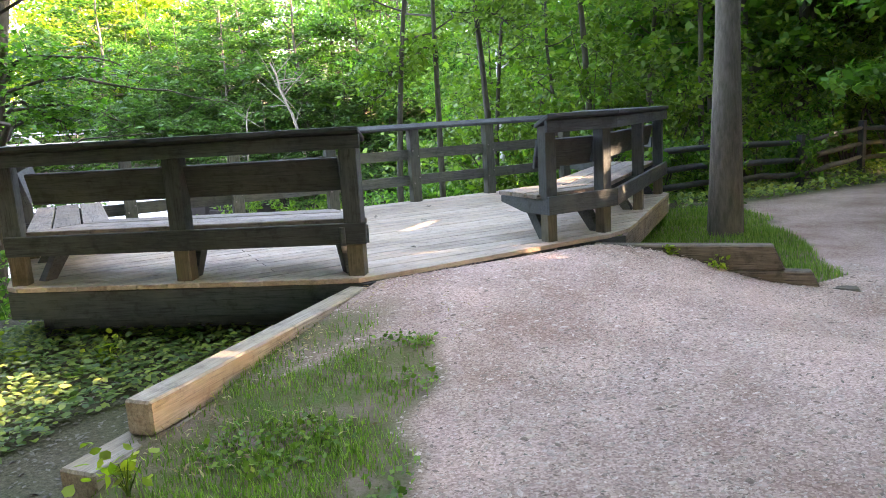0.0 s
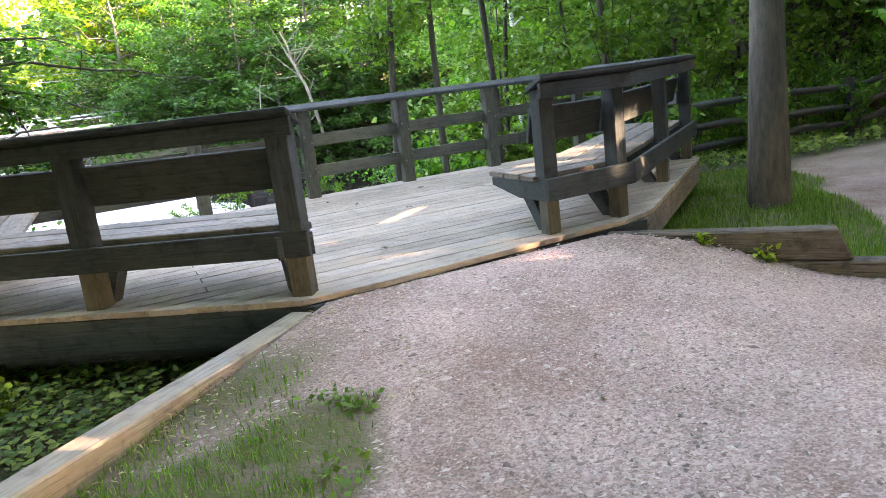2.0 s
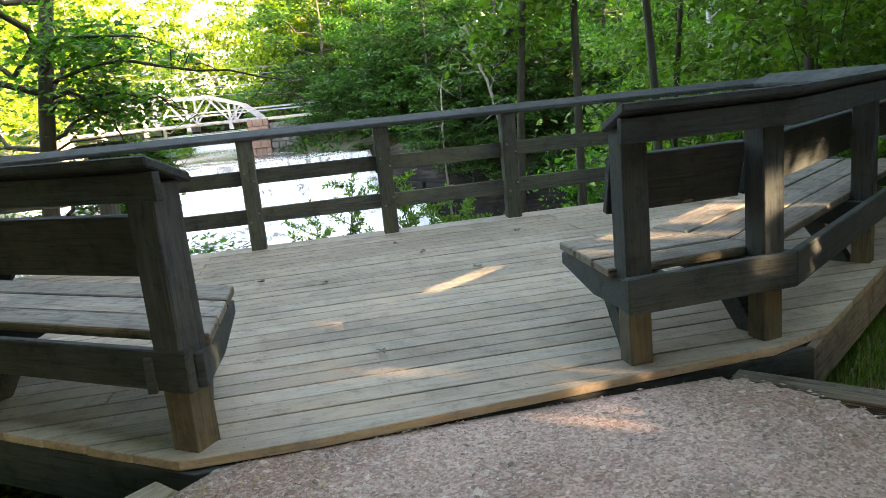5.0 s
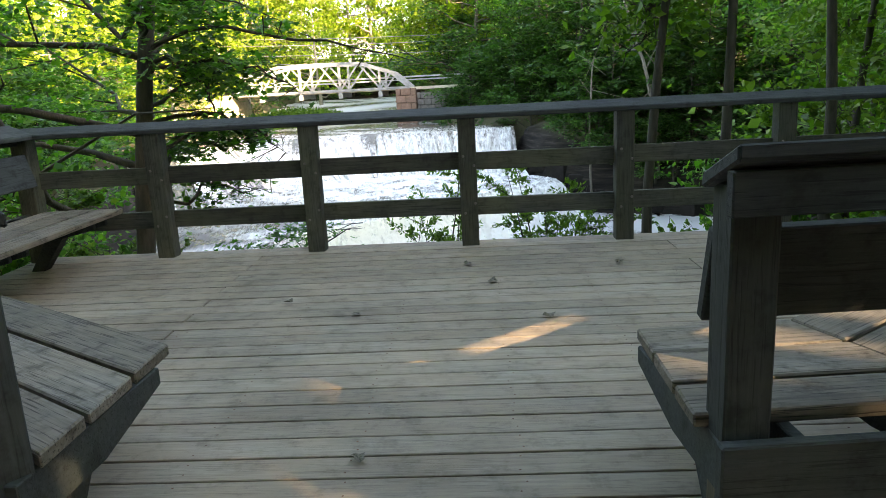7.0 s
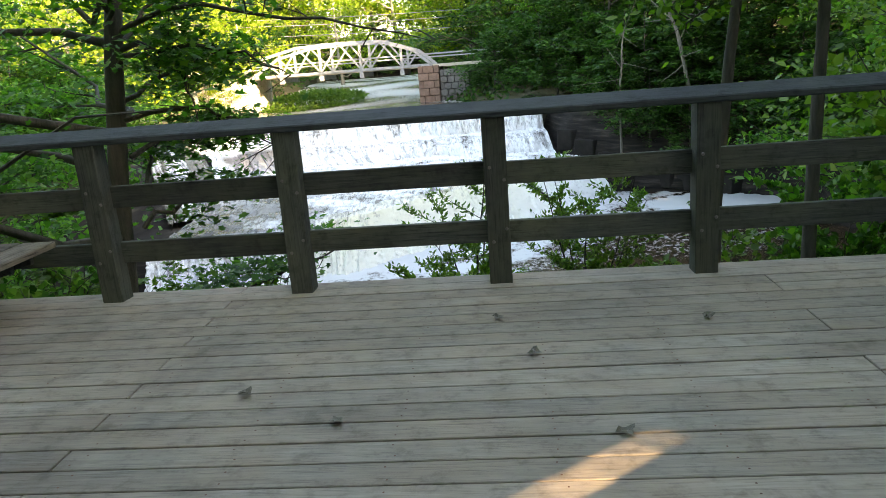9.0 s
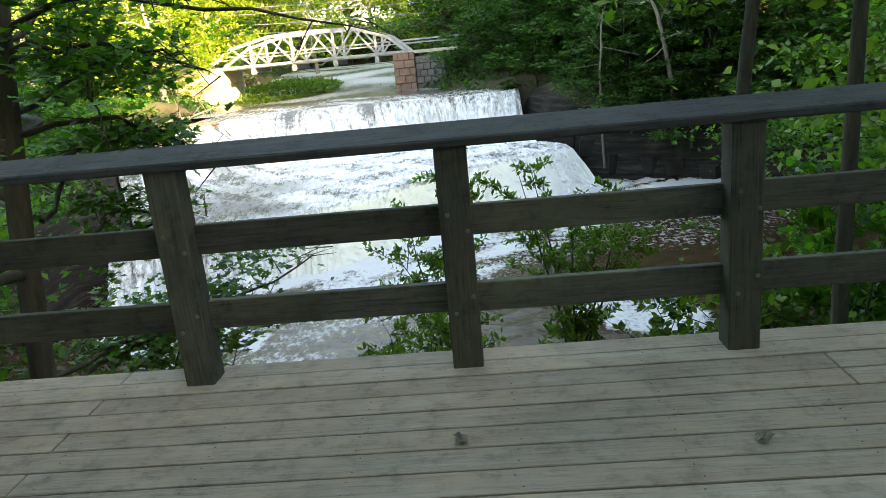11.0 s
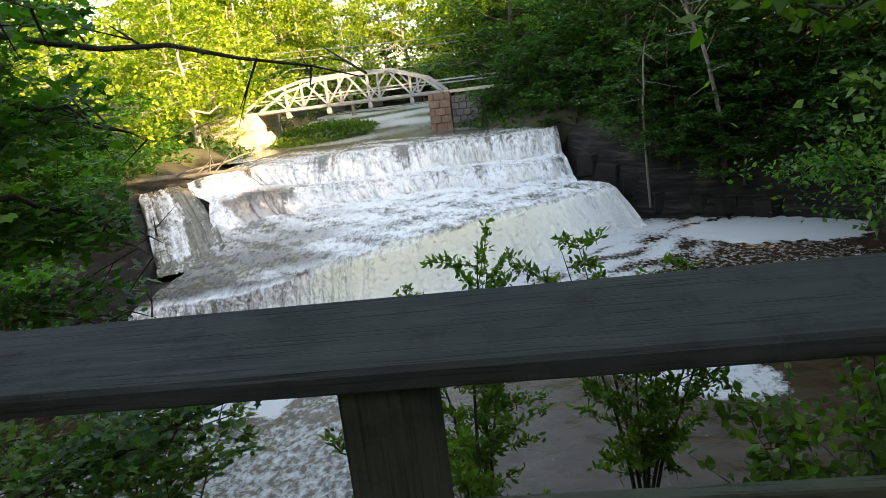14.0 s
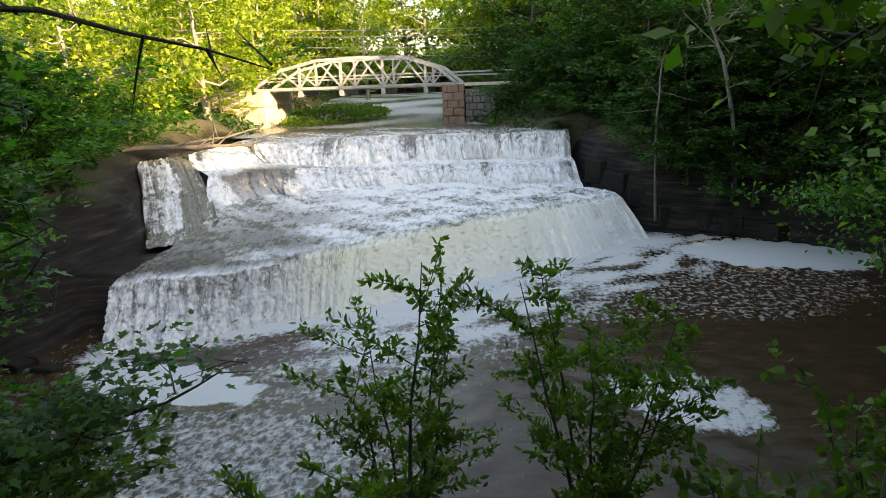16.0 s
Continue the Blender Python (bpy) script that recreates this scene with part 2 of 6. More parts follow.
_nt.links.new(_n.outputs["Fac"], _r.inputs["Fac"])
_nt.links.new(_r.outputs["Color"], _bs.inputs["Base Color"])
_bs.inputs["Roughness"].default_value = 0.5
RUST, _nt, _bs = material("rusty_steel")
_n = noise_of(_nt, coords(_nt, (1, 1, 1)), 3.0, 5)
_r = ramp(_nt, [(0.3, (0.07, 0.03, 0.02)), (0.7, (0.2, 0.09, 0.05))])
_nt.links.new(_n.outputs["Fac"], _r.inputs["Fac"])
_nt.links.new(_r.outputs["Color"], _bs.inputs["Base Color"])
_bs.inputs["Roughness"].default_value = 0.8
BOLT, _nt, _bs = material("galvanised_bolt")
_bs.inputs["Base Color"].default_value = (0.16, 0.15, 0.14, 1)
_bs.inputs["Metallic"].default_value = 0.5
_bs.inputs["Roughness"].default_value = 0.5
WIRE, _nt, _bs = material("power_cable")
_bs.inputs["Base Color"].default_value = (0.25, 0.25, 0.25, 1)


def water_material(name, foam_low, foam_high, deep, streak):
    """Murky brown river water with white foam; streak stretches the foam along the fall."""
    m, nt, bs = material(name)
    at = nt.nodes.new("ShaderNodeVertexColor")
    at.layer_name = "foam"
    sp = nt.nodes.new("ShaderNodeSeparateColor")
    nt.links.new(at.outputs["Color"], sp.inputs[0])
    if streak:
        uv = nt.nodes.new("ShaderNodeUVMap")
        mp = nt.nodes.new("ShaderNodeMapping")
        mp.inputs["Scale"].default_value = (170, 16, 1)
        nt.links.new(uv.outputs[0], mp.inputs["Vector"])
        long = noise_of(nt, mp, 1.3, 8, 0.78, 0.5)
        fine = noise_of(nt, coords(nt, (1, 0.55, 0.35), "Object", False), 3.6, 8, 0.68, 0.3)
        n = nt.nodes.new("ShaderNodeMix")
        n.data_type = "FLOAT"
        n.inputs[0].default_value = 0.55
        nt.links.new(long.outputs["Fac"], n.inputs[2])
        nt.links.new(fine.outputs["Fac"], n.inputs[3])
        n_out = n.outputs[0]
    else:
        n = noise_of(nt, coords(nt, (1.0, 0.7, 1), "Object", False), 4.2, 9, 0.72, 0.25)
        fine = noise_of(nt, coords(nt, (1, 2.2, 1), "Object", False), 1.6, 6, 0.65)
        n_out = n.outputs["Fac"]
    add = nt.nodes.new("ShaderNodeMath")
    add.operation = "MULTIPLY_ADD"
    add.inputs[1].default_value = 2.1 if streak else 0.75
    nt.links.new(n_out, add.inputs[0])
    nt.links.new(sp.outputs[0], add.inputs[2])
    if streak:
        lower = nt.nodes.new("ShaderNodeMath")
        lower.operation = "SUBTRACT"
        lower.inputs[1].default_value = 1.0
        nt.links.new(add.outputs[0], lower.inputs[0])
        add = lower
    foam = ramp(nt, [(foam_low, (0, 0, 0)), (foam_high, (1, 1, 1))])
    nt.links.new(add.outputs[0], foam.inputs["Fac"])
    body = ramp(nt, [(0.3, deep), (0.75, tuple(2.0 * v for v in deep))])
    nt.links.new(fine.outputs["Fac"], body.inputs["Fac"])
    white = mix(nt, (0.94, 0.95, 0.96) if streak else (0.66, 0.66, 0.64), (0.90, 0.87, 0.68), sp.outputs[1])
    c = mix(nt, body.outputs["Color"], white, foam.outputs["Color"])
    wet = ramp(nt, [(0.35, (0.03, 0.026, 0.022)), (0.7, (0.13, 0.102, 0.078))])
    nt.links.new(fine.outputs["Fac"], wet.inputs["Fac"])
    c = mix(nt, c, wet.outputs["Color"], sp.outputs[2])
    nt.links.new(c, bs.inputs["Base Color"])
    rr = ramp(nt, [(0.0, (0.16, 0.16, 0.16)), (1.0, (0.75, 0.75, 0.75))])
    nt.links.new(foam.outputs["Color"], rr.inputs["Fac"])
    nt.links.new(rr.outputs["Color"], bs.inputs["Roughness"])
    bs.inputs["IOR"].default_value = 1.33
    bump(nt, bs, mix(nt, fine.outputs["Fac"], n_out, 0.5), 0.55 if streak else 0.45, 0.14 if streak else 0.06)
    return m


POOL = water_material("pool_water", 0.60, 0.74, (0.042, 0.025, 0.013), False)
RIVER = water_material("river_water", 0.66, 0.80, (0.10, 0.085, 0.068), False)
FALL = water_material("falling_water", 0.18, 0.54, (0.15, 0.138, 0.12), True)


# ---- mesh helpers ----
def mesh_of(name, verts, quads, mat, smooth=False, colors=None, layer="cover", uvs=None):
    """A mesh from arrays of places and of quads; colors and uvs are per vertex."""
    verts, quads = np.asarray(verts, np.float32), np.asarray(quads, np.int32)
    me = bpy.data.meshes.new(name)
    me.vertices.add(len(verts))
    me.vertices.foreach_set("co", verts.ravel())
    me.loops.add(quads.size)
    me.loops.foreach_set("vertex_index", quads.ravel())
    me.polygons.add(len(quads))
    me.polygons.foreach_set("loop_start", np.arange(0, quads.size, quads.shape[1], dtype=np.int32))
    if smooth:
        me.polygons.foreach_set("use_smooth", np.ones(len(quads), bool))
    me.materials.append(mat)
    me.update(calc_edges=True)
    if colors is not None:
        a = me.color_attributes.new(layer, "FLOAT_COLOR", "POINT")
        a.data.foreach_set("color", np.c_[colors, np.ones(len(verts))].astype(np.float32).ravel())
    if uvs is not None:
        u = me.uv_layers.new(name="UVMap")
        u.data.foreach_set("uv", np.asarray(uvs, np.float32)[quads.ravel()].ravel())
    return me


def part(name, bm_or_mesh, mat, parent, label="", m=None):
    """Links one mesh object under a thing or a part."""
    if isinstance(bm_or_mesh, bmesh.types.BMesh):
        me = bpy.data.meshes.new(name)
        bm_or_mesh.to_mesh(me)
        bm_or_mesh.free()
        me.materials.append(mat)
    else:
        me = bm_or_mesh
    ob = new(name, me)
    ob.parent = parent
    if m is not None:
        ob.matrix_basis = m
    if label:
        ob["label"] = label
    return ob


def thing(name, label, category, group="", kind="", at=(0, 0, 0)):
    ob = new(name)
    ob.empty_display_size = 0.2
    ob.location = at
    return tagged(ob, label, category, group, kind)


def bevelled(bm, width):
    if width:
        bmesh.ops.bevel(bm, geom=bm.edges[:], offset=width, segments=1, affect="EDGES")
    return bm


def box_bm(sx, sy, sz, bevel=0.004):
    """A box from its lower middle, long along x."""
    bm = bmesh.new()
    bmesh.ops.create_cube(bm, size=1.0, matrix=Matrix.Translation((0, 0, sz / 2)) @ Matrix.Diagonal((sx, sy, sz, 1)))
    return bevelled(bm, bevel)


def prism_bm(corners, z0, z1, bevel=0.004):
    bm = bmesh.new()
    low = [bm.verts.new((x, y, z0)) for x, y in corners]
    top = [bm.verts.new((x, y, z1)) for x, y in corners]
    n = len(corners)
    bm.faces.new(low[::-1])
    bm.faces.new(top)
    for i in range(n):
        bm.faces.new((low[i], low[(i + 1) % n], top[(i + 1) % n], top[i]))
    bmesh.ops.recalc_face_normals(bm, faces=bm.faces[:])
    return bevelled(bm, bevel)


def board(name, corners, z0, z1, mat, parent, label="", bevel=0.004):
    """A flat board with the given plan corners; its local x runs along the first edge, so that the grain does."""
    a, b = Vector(corners[0]), Vector(corners[1])
    way = (b - a).normalized()
    turn = math.atan2(way.y, way.x)
    m = Matrix.Translation((a.x, a.y, 0)) @ Matrix.Rotation(turn, 4, "Z")
    inv = m.inverted()
    local = [(inv @ Vector((x, y, 0))).xy for x, y in corners]
    return part(name, prism_bm(local, z0, z1, bevel), mat, parent, label, m)


def upright(name, x, y, sx, sy, z0, z1, mat, parent, turn=0.0, label="", bevel=0.006):
    """A post; its local x runs upwards."""
    h = z1 - z0
    bm = box_bm(h, sy, sx, bevel)
    m = Matrix.Translation((x, y, z0)) @ Matrix.Rotation(turn, 4, "Z") @ Matrix(((0, 0, 1, -sx / 2), (0, -1, 0, 0), (1, 0, 0, h / 2), (0, 0, 0, 1)))
    return part(name, bm, mat, parent, label, m)


def beam(name, a, b, w, h, mat, parent, label="", bevel=0.004):
    """A straight bar from a to b, w wide and h high, its middle on the line."""
    a, b = Vector(a), Vector(b)
    d = b - a
    bm = box_bm(d.length, w, h, bevel)
    x = d.normalized()
    y = Vector((0, 0, 1)).cross(x)
    y = y.normalized() if y.length > 1e-4 else Vector((0, 1, 0))
    z = x.cross(y)
    m = Matrix.Translation((a + b) / 2 - z * h / 2) @ Matrix((x, y, z)).transposed().to_4x4()
    return part(name, bm, mat, parent, label, m)


def tube(points, radii, sides=7):
    """Vertices and quads of a tapered, bent pole."""
    p = np.asarray(points, float)
    r = np.asarray(radii, float)
    d = np.gradient(p, axis=0)
    d /= np.linalg.norm(d, axis=1)[:, None] + 1e-9
    ref = np.where(np.abs(d[:, 2:3]) > 0.9, [[1.0, 0, 0]], [[0, 0, 1.0]])
    u = np.cross(d, ref)
    u /= np.linalg.norm(u, axis=1)[:, None] + 1e-9
    v = np.cross(d, u)
    a = np.linspace(0, 2 * np.pi, sides, endpoint=False)
    ring = p[:, None] + r[:, None, None] * (np.cos(a)[None, :, None] * u[:, None] + np.sin(a)[None, :, None] * v[:, None])
    n = len(p)
    i, j = np.meshgrid(np.arange(n - 1), np.arange(sides), indexing="ij")
    k = (j + 1) % sides
    q = np.stack([i * sides + j, i * sides + k, (i + 1) * sides + k, (i + 1) * sides + j], -1).reshape(-1, 4)
    return ring.reshape(-1, 3), q


def joined(pieces):
    vs, qs, n = [], [], 0
    for v, q in pieces:
        vs.append(v)
        qs.append(q + n)
        n += len(v)
    return np.concatenate(vs), np.concatenate(qs)


# half outlines of the leaves, from stalk to tip: way along the leaf, half width
OVAL = [(0.28, 0.42), (0.62, 0.40)]
LOBED = [(0.10, 0.34), (0.30, 0.24), (0.52, 0.52), (0.60, 0.20)]


def leaves(places, size, rng, flat=0.55, slim=0.5, along=None, outline=None):
    """Folded leaves at the places, plain diamonds or with an outline: vertices and faces."""
    n = len(places)
    nrm = rng.normal(size=(n, 3)) * (1 - flat)
    nrm[:, 2] += flat + 0.15
    nrm /= np.linalg.norm(nrm, axis=1)[:, None]
    way = rng.normal(size=(n, 3)) if along is None else along + 0.45 * rng.normal(size=(n, 3))
    way -= (way * nrm).sum(1)[:, None] * nrm
    way /= np.linalg.norm(way, axis=1)[:, None] + 1e-9
    side = np.cross(nrm, way)
    s = size * rng.uniform(0.6, 1.25, (n, 1))
    droop = nrm * s * rng.uniform(-0.05, 0.22, (n, 1))
    if outline:
        half = [(f, w * slim / 0.42 * 0.5, 1.0 if w > 0.3 else 0.4) for f, w in outline]
        right = [places + way * s * f + side * s * w + droop * d for f, w, d in half]
        left = [places + way * s * f - side * s * w + droop * d for f, w, d in half[::-1]]
        v = np.stack([places] + right + [places + way * s] + left, 1)
        return v.reshape(-1, 3), np.arange(len(v[0]) * n).reshape(-1, len(v[0]))
    v = np.stack([places, places + way * s * 0.5 + side * s * slim * 0.5 + droop, places + way * s, places + way * s * 0.5 - side * s * slim * 0.5 + droop], 1)
    return v.reshape(-1, 3), np.arange(4 * n).reshape(-1, 4)


def crown_trim(points):
    """The gaps in the canopy through which the low sun reaches the deck: False where a leaf would close one."""
    s = points[:, 2] / sun_way.z
    x, y = points[:, 0] - s * sun_way.x, points[:, 1] - s * sun_way.y
    keep = np.ones(len(points), bool)
    for cx, cy, a, b, turn in SUN_GAPS:
        c, sn = math.cos(turn), math.sin(turn)
        u, w = (x - cx) * c + (y - cy) * sn, -(x - cx) * sn + (y - cy) * c
        keep &= (u / (a + 0.42)) ** 2 + (w / (b + 0.36)) ** 2 > 1
    return keep


# middle, half length, half width and turn of each gap, where its light meets the deck's level
SUN_GAPS = [(1.46, -2.18, 0.80, 0.24, 0.58), (-1.85, -4.5, 1.1, 0.38, -0.59), (1.95, -4.36, 0.12, 0.0, 0.6), (2.15, -2.35, 0.2, 0.0, 0.6), (-1.0, -3.36, 0.95, -0.16, -0.59), (2.1, -3.54, 0.45, -0.18, -0.59)]


def tree_parts(name, height, spread, n_leaf, leaf, seed, bark, green, bare=0.35, girth=0.16, lean=0.0, at=(0, 0, 0), label="", group="", layers=0.3, limbs=13, arc=None, own=(), trim=False, straight=False, puff_size=0.42):
    """A tree: a bent, tapered trunk with limbs and twigs, and a crown of single leaves in uneven sprays."""
    rng = np.random.default_rng(seed)
    t = np.linspace(0, 1, 9)
    wob = np.cumsum(rng.normal(0, 0.02, (9, 2)), axis=0) * height * 0.35
    wob[0] = 0
    if straight:
        wob *= np.clip((t - 0.3) / 0.4, 0, 1)[:, None]
    spine = np.c_[wob[:, 0] + lean * height * t ** 1.5, wob[:, 1], t * height]
    spine[0, 2] = -0.6
    rad = girth * (1 - 0.85 * t)
    rad[0] *= 1.5
    pieces = [tube(spine, rad, 10)]
    hearts, weight = [], []
    for k in range(limbs):
        f = bare + (0.97 - bare) * (k + rng.uniform(0, 0.9)) / limbs
        root = np.array([np.interp(f, t, spine[:, i]) for i in range(3)])
        ang = k * 2.4 + rng.uniform(-0.5, 0.5)
        if arc:
            ang = arc[0] + (ang % 6.2832) / 6.2832 * (arc[1] - arc[0])
        reach = spread * (1.05 - 0.75 * max(0.0, (f - bare) / (1 - bare)) ** 1.6) * rng.uniform(0.65, 1.15)
        rise = reach * rng.uniform(0.1, 0.55)
        s = np.linspace(0, 1, 6)
        limb = root + np.c_[np.cos(ang) * reach * s, np.sin(ang) * reach * s, rise * s ** 1.3] + np.r_[[[0, 0, 0]], rng.normal(0, 0.05 * reach, (5, 3))]
        r0 = girth * (1 - 0.85 * f) * 0.55
        if trim and not crown_trim(np.linspace(limb[:-1], limb[1:], 4).reshape(-1, 3) + np.array(at)).all():
            continue
        pieces.append(tube(limb, r0 * (1 - 0.88 * s), 5))
        for _ in range(5):
            g = rng.uniform(0.3, 1.0)
            base = np.array([np.interp(g, s, limb[:, i]) for i in range(3)])
            a2 = ang + rng.choice([-1, 1]) * rng.uniform(0.4, 1.3)
            far = reach * rng.uniform(0.22, 0.5)
            tip = base + [np.cos(a2) * far, np.sin(a2) * far, far * rng.uniform(-0.15, 0.4)]
            twig = np.linspace(base, tip, 3)
            twig[1] += rng.normal(0, 0.06 * far, 3)
            if trim and not crown_trim(np.linspace(base, tip, 8) + np.array(at)).all():
                continue
            pieces.append(tube(twig, r0 * 0.35 * np.array([1, 0.6, 0.2]), 3))
            for h in (0.45, 0.75, 1.0):
                hearts.append(base + (tip - base) * h)
                weight.append(far)
    for pts in own:
        pts = np.array(pts) - np.array(at)
        s = np.linspace(0, 1, len(pts))
        fine = np.linspace(0, 1, 10)
        limb = np.stack([np.interp(fine, s, pts[:, i]) for i in range(3)], -1) + np.r_[[[0, 0, 0]], rng.normal(0, 0.034, (9, 3))]
        pieces.append(tube(limb, min(0.03, 0.26 * girth) * (1.05 - fine) ** 0.8, 7))
        for f in np.linspace(0.25, 1.0, 9):
            base = np.array([np.interp(f, s, pts[:, i]) for i in range(3)])
            tip = base + [rng.uniform(-0.5, 0.1), rng.uniform(-0.1, 0.5), rng.uniform(-0.3, 0.35)]
            pieces.append(tube(np.linspace(base, tip, 4), [0.009, 0.007, 0.005, 0.002], 4))
            pieces.append(tube(np.linspace(base + (tip - base) * 0.4, tip + rng.normal(0, 0.16, 3), 4), [0.006, 0.005, 0.003, 0.002], 4))
            if f < 0.8:
                hearts += [tip, base + (tip - base) * 0.6] * 2
                weight += [0.8] * 4
    hearts, weight = np.array(hearts), np.array(weight)
    pick = rng.choice(len(hearts), n_leaf, p=weight / weight.sum())
    puff = rng.normal(size=(n_leaf, 3)) * weight[pick, None] * [puff_size, puff_size, layers * 0.5]
    spots = hearts[pick] + puff
    tree = thing(name, label, name.split("_")[0], group, at=at)
    part("trunk", mesh_of("trunk", *joined(pieces), bark, True), bark, tree)
    return tree, spots, rng


def add_crown(tree, spots, leaf, rng, green, flat=0.5, slim=0.62, trim=False, keep=None, outline=None):
    if keep is not None:
        spots = spots[keep(spots + np.array(tree.location))]
    if trim:
        spots = spots[crown_trim(spots + np.array(tree.location))]
    part("crown", mesh_of("crown", *leaves(spots, leaf, rng, flat, slim, outline=outline), green), green, tree)
    return tree


# ---- the lie of the land ----
RIVER_LEFT = ([-60, 6, 12, 18, 22, 26, 30, 35, 38, 41, 44, 48, 60, 68, 90, 140, 400], [-40, -30, -19, -15.8, -15.2, -15.1, -14.7, -17.1, -18.1, -19.3, -19.5, -19.2, -22, -23.5, -24, -30, -60])
RIVER_RIGHT = ([-60, 8, 20, 30, 36, 39.5, 41.5, 46, 51, 60, 68, 90, 140, 400], [60, 40, 22, 17.0, 18.4, 14.5, 8.6, 4.9, 3.8, -1.5, -5.0, -6.5, -4, -20])
POOL_Z, TOP_Z = -7.6, -2.4


def smooth(x, a, b):
    u = np.clip((x - a) / (b - a), 0, 1)
    return u * u * (3 - 2 * u)


def wavy(x, y, s):
    return (np.sin(x * 1.3 * s + 1.7 * np.sin(y * 0.9 * s)) + np.sin(y * 1.7 * s + 1.3 * np.sin(x * 1.1 * s + 2.0))) * 0.5


TIMBER_L = ((0.02, -4.30), (-1.66, -5.86))
TIMBER_R = ((2.35, -4.16), (3.42, -5.36))


def side_of(x, y, a, b):
    """How far to the left of the line from a to b."""
    dx, dy = b[0] - a[0], b[1] - a[1]
    return (dx * (y - a[1]) - dy * (x - a[0])) / math.hypot(dx, dy)


def land(x, y):
    """Height of the ground, and how far it is gravel, grass and rock."""
    x, y = np.asarray(x, float), np.asarray(y, float)
    left, right = np.interp(y, *RIVER_LEFT), np.interp(y, *RIVER_RIGHT)
    near = 11.5 + 0.8 * np.sin(x * 0.5) + 0.02 * x
    dl, dr, dn = left - x, x - right, near - y
    floor = POOL_Z - 0.6 + smooth(y, 52.0, 54.0) * (TOP_Z - POOL_Z + 0.1)
    floor = floor + 1.6 * smooth(y, 64, 104) + 7.0 * smooth(y, 122, 140)
    rocky = 1 - smooth(y, 51, 56)
    wall_l = np.interp(y, [12, 22, 30, 40, 50, 54, 60], [2.2, 3.8, 4.4, 5.2, 5.6, 1.3, 1.1])
    wall_r = np.interp(y, [25, 38, 43, 51, 54, 60], [2.6, 3.4, 4.6, 5.7, 0.9, 0.8])
    zl = floor + smooth(dl, -0.3, 2.2) * wall_l + np.clip(dl - 1.6, 0, 60) * (0.30 + 0.12 * rocky)
    zr = floor + smooth(dr, -0.3, 1.6) * wall_r + np.clip(dr - 1.2, 0, 60) * 0.30
    zn = floor + np.clip(dn + 0.2, 0, 40) * 0.72
    top_l = np.interp(y, [0, 20, 45, 70, 200], [-1.2, -1.8, -1.9, 0.6, 14]) + np.clip(-x - 34, 0, 200) * 0.12
    top_r = np.interp(y, [0, 20, 45, 70, 200], [-0.6, 0.8, 2.0, 2.4, 16]) + np.clip(x - 26, 0, 200) * 0.14
    zl, zr = np.minimum(zl, top_l), np.minimum(zr, top_r)
    lip_y = np.interp(x, [-13.4, -11.3, -8.05, -5.4, -1.3, 2.4, 6.6], [23.7, 25.0, 26.7, 29.5, 34.6, 37.8, 41.2]) + 0.75
    floor = np.maximum(floor, -8.2 + 2.62 * smooth(y, lip_y, lip_y + 0.5) * (x < 7))
    zl, zr = np.maximum(zl, floor), np.maximum(zr, floor)
    plate = -0.55 - 0.4 * smooth(y, -2.6, -0.3) + 0.35 * smooth(x, 2.5, 5.0) * smooth(y, -2.6, -0.3) - 0.5 * smooth(-x, 4, 14)
    plate = plate - 1.7 * smooth(y, 0.25, 2.4) * smooth(x, -2.5, -1.0) * (1 - smooth(x, 5.0, 6.5))
    zn = np.minimum(zn, plate + np.clip(-y - 14, 0, 300) * 0.05)
    z = np.where(dn > 0, np.maximum(zn, np.where(dl > 0, zl, np.where(dr > 0, np.minimum(zr, plate + 0.5), -99))), np.maximum(np.where(dl > 0, zl, floor), np.where(dr > 0, zr, floor)))
    z = z + 0.10 * wavy(x, y, 0.8) * smooth(np.hypot(x, y + 4), 5, 14)
    # the path up to the deck, held by timbers
    sl = side_of(x, y, *TIMBER_L)
    sr = -side_of(x, y, *TIMBER_R)
    path_z = -0.04 - 0.22 * smooth(-y, 4.25, 6.6) - 0.22 * smooth(x, 1.8, 3.4) * smooth(-y, 4.3, 5.4) - 0.1 * smooth(-y, 9, 16)
    on = smooth(sl, -0.02, 0.10) * np.where(y < -4.15, 1.0, 0.0)
    on = np.where(y < -5.86, smooth(x - (-1.75 - 0.25 * (-5.86 - y)), -0.5, 0.15), on)
    right_cut = np.where(y > -5.5, smooth(sr, -0.05, 0.05), 1.0)
    path = on * right_cut * smooth(-y, 4.1, 4.2)
    low = -0.40 - 0.06 * smooth(x, 4, 9) - 0.02 * np.clip(x - 9, 0, 100)
    near_zone = smooth(-y, -0.5, 1.6) * smooth(x, 1.0, 3.0)
    z = np.where((y < 1) & (x > 1.0), z * (1 - near_zone) + low * near_zone, z)
    z = z * (1 - path) + path_z * path
    bend = 4.3 + (y + 5.1) * 0.867 + 0.12 * wavy(x, y, 2.4)
    road = np.where(y < -5.5, smooth(x, 2.5, 3.2), smooth(x - bend, -0.15, 0.15)) * smooth(-(y - (-1.6 + 0.12 * (x - 7.3))), -0.2, 0.2)
    gravel = np.clip(np.maximum(path, road * near_zone), 0, 1)
    lawn_edge = -0.28 + 0.49 * (y + 6.0) + 0.10 * np.sin(y * 3.1) + 0.06 * np.sin(y * 9.3 + 1)
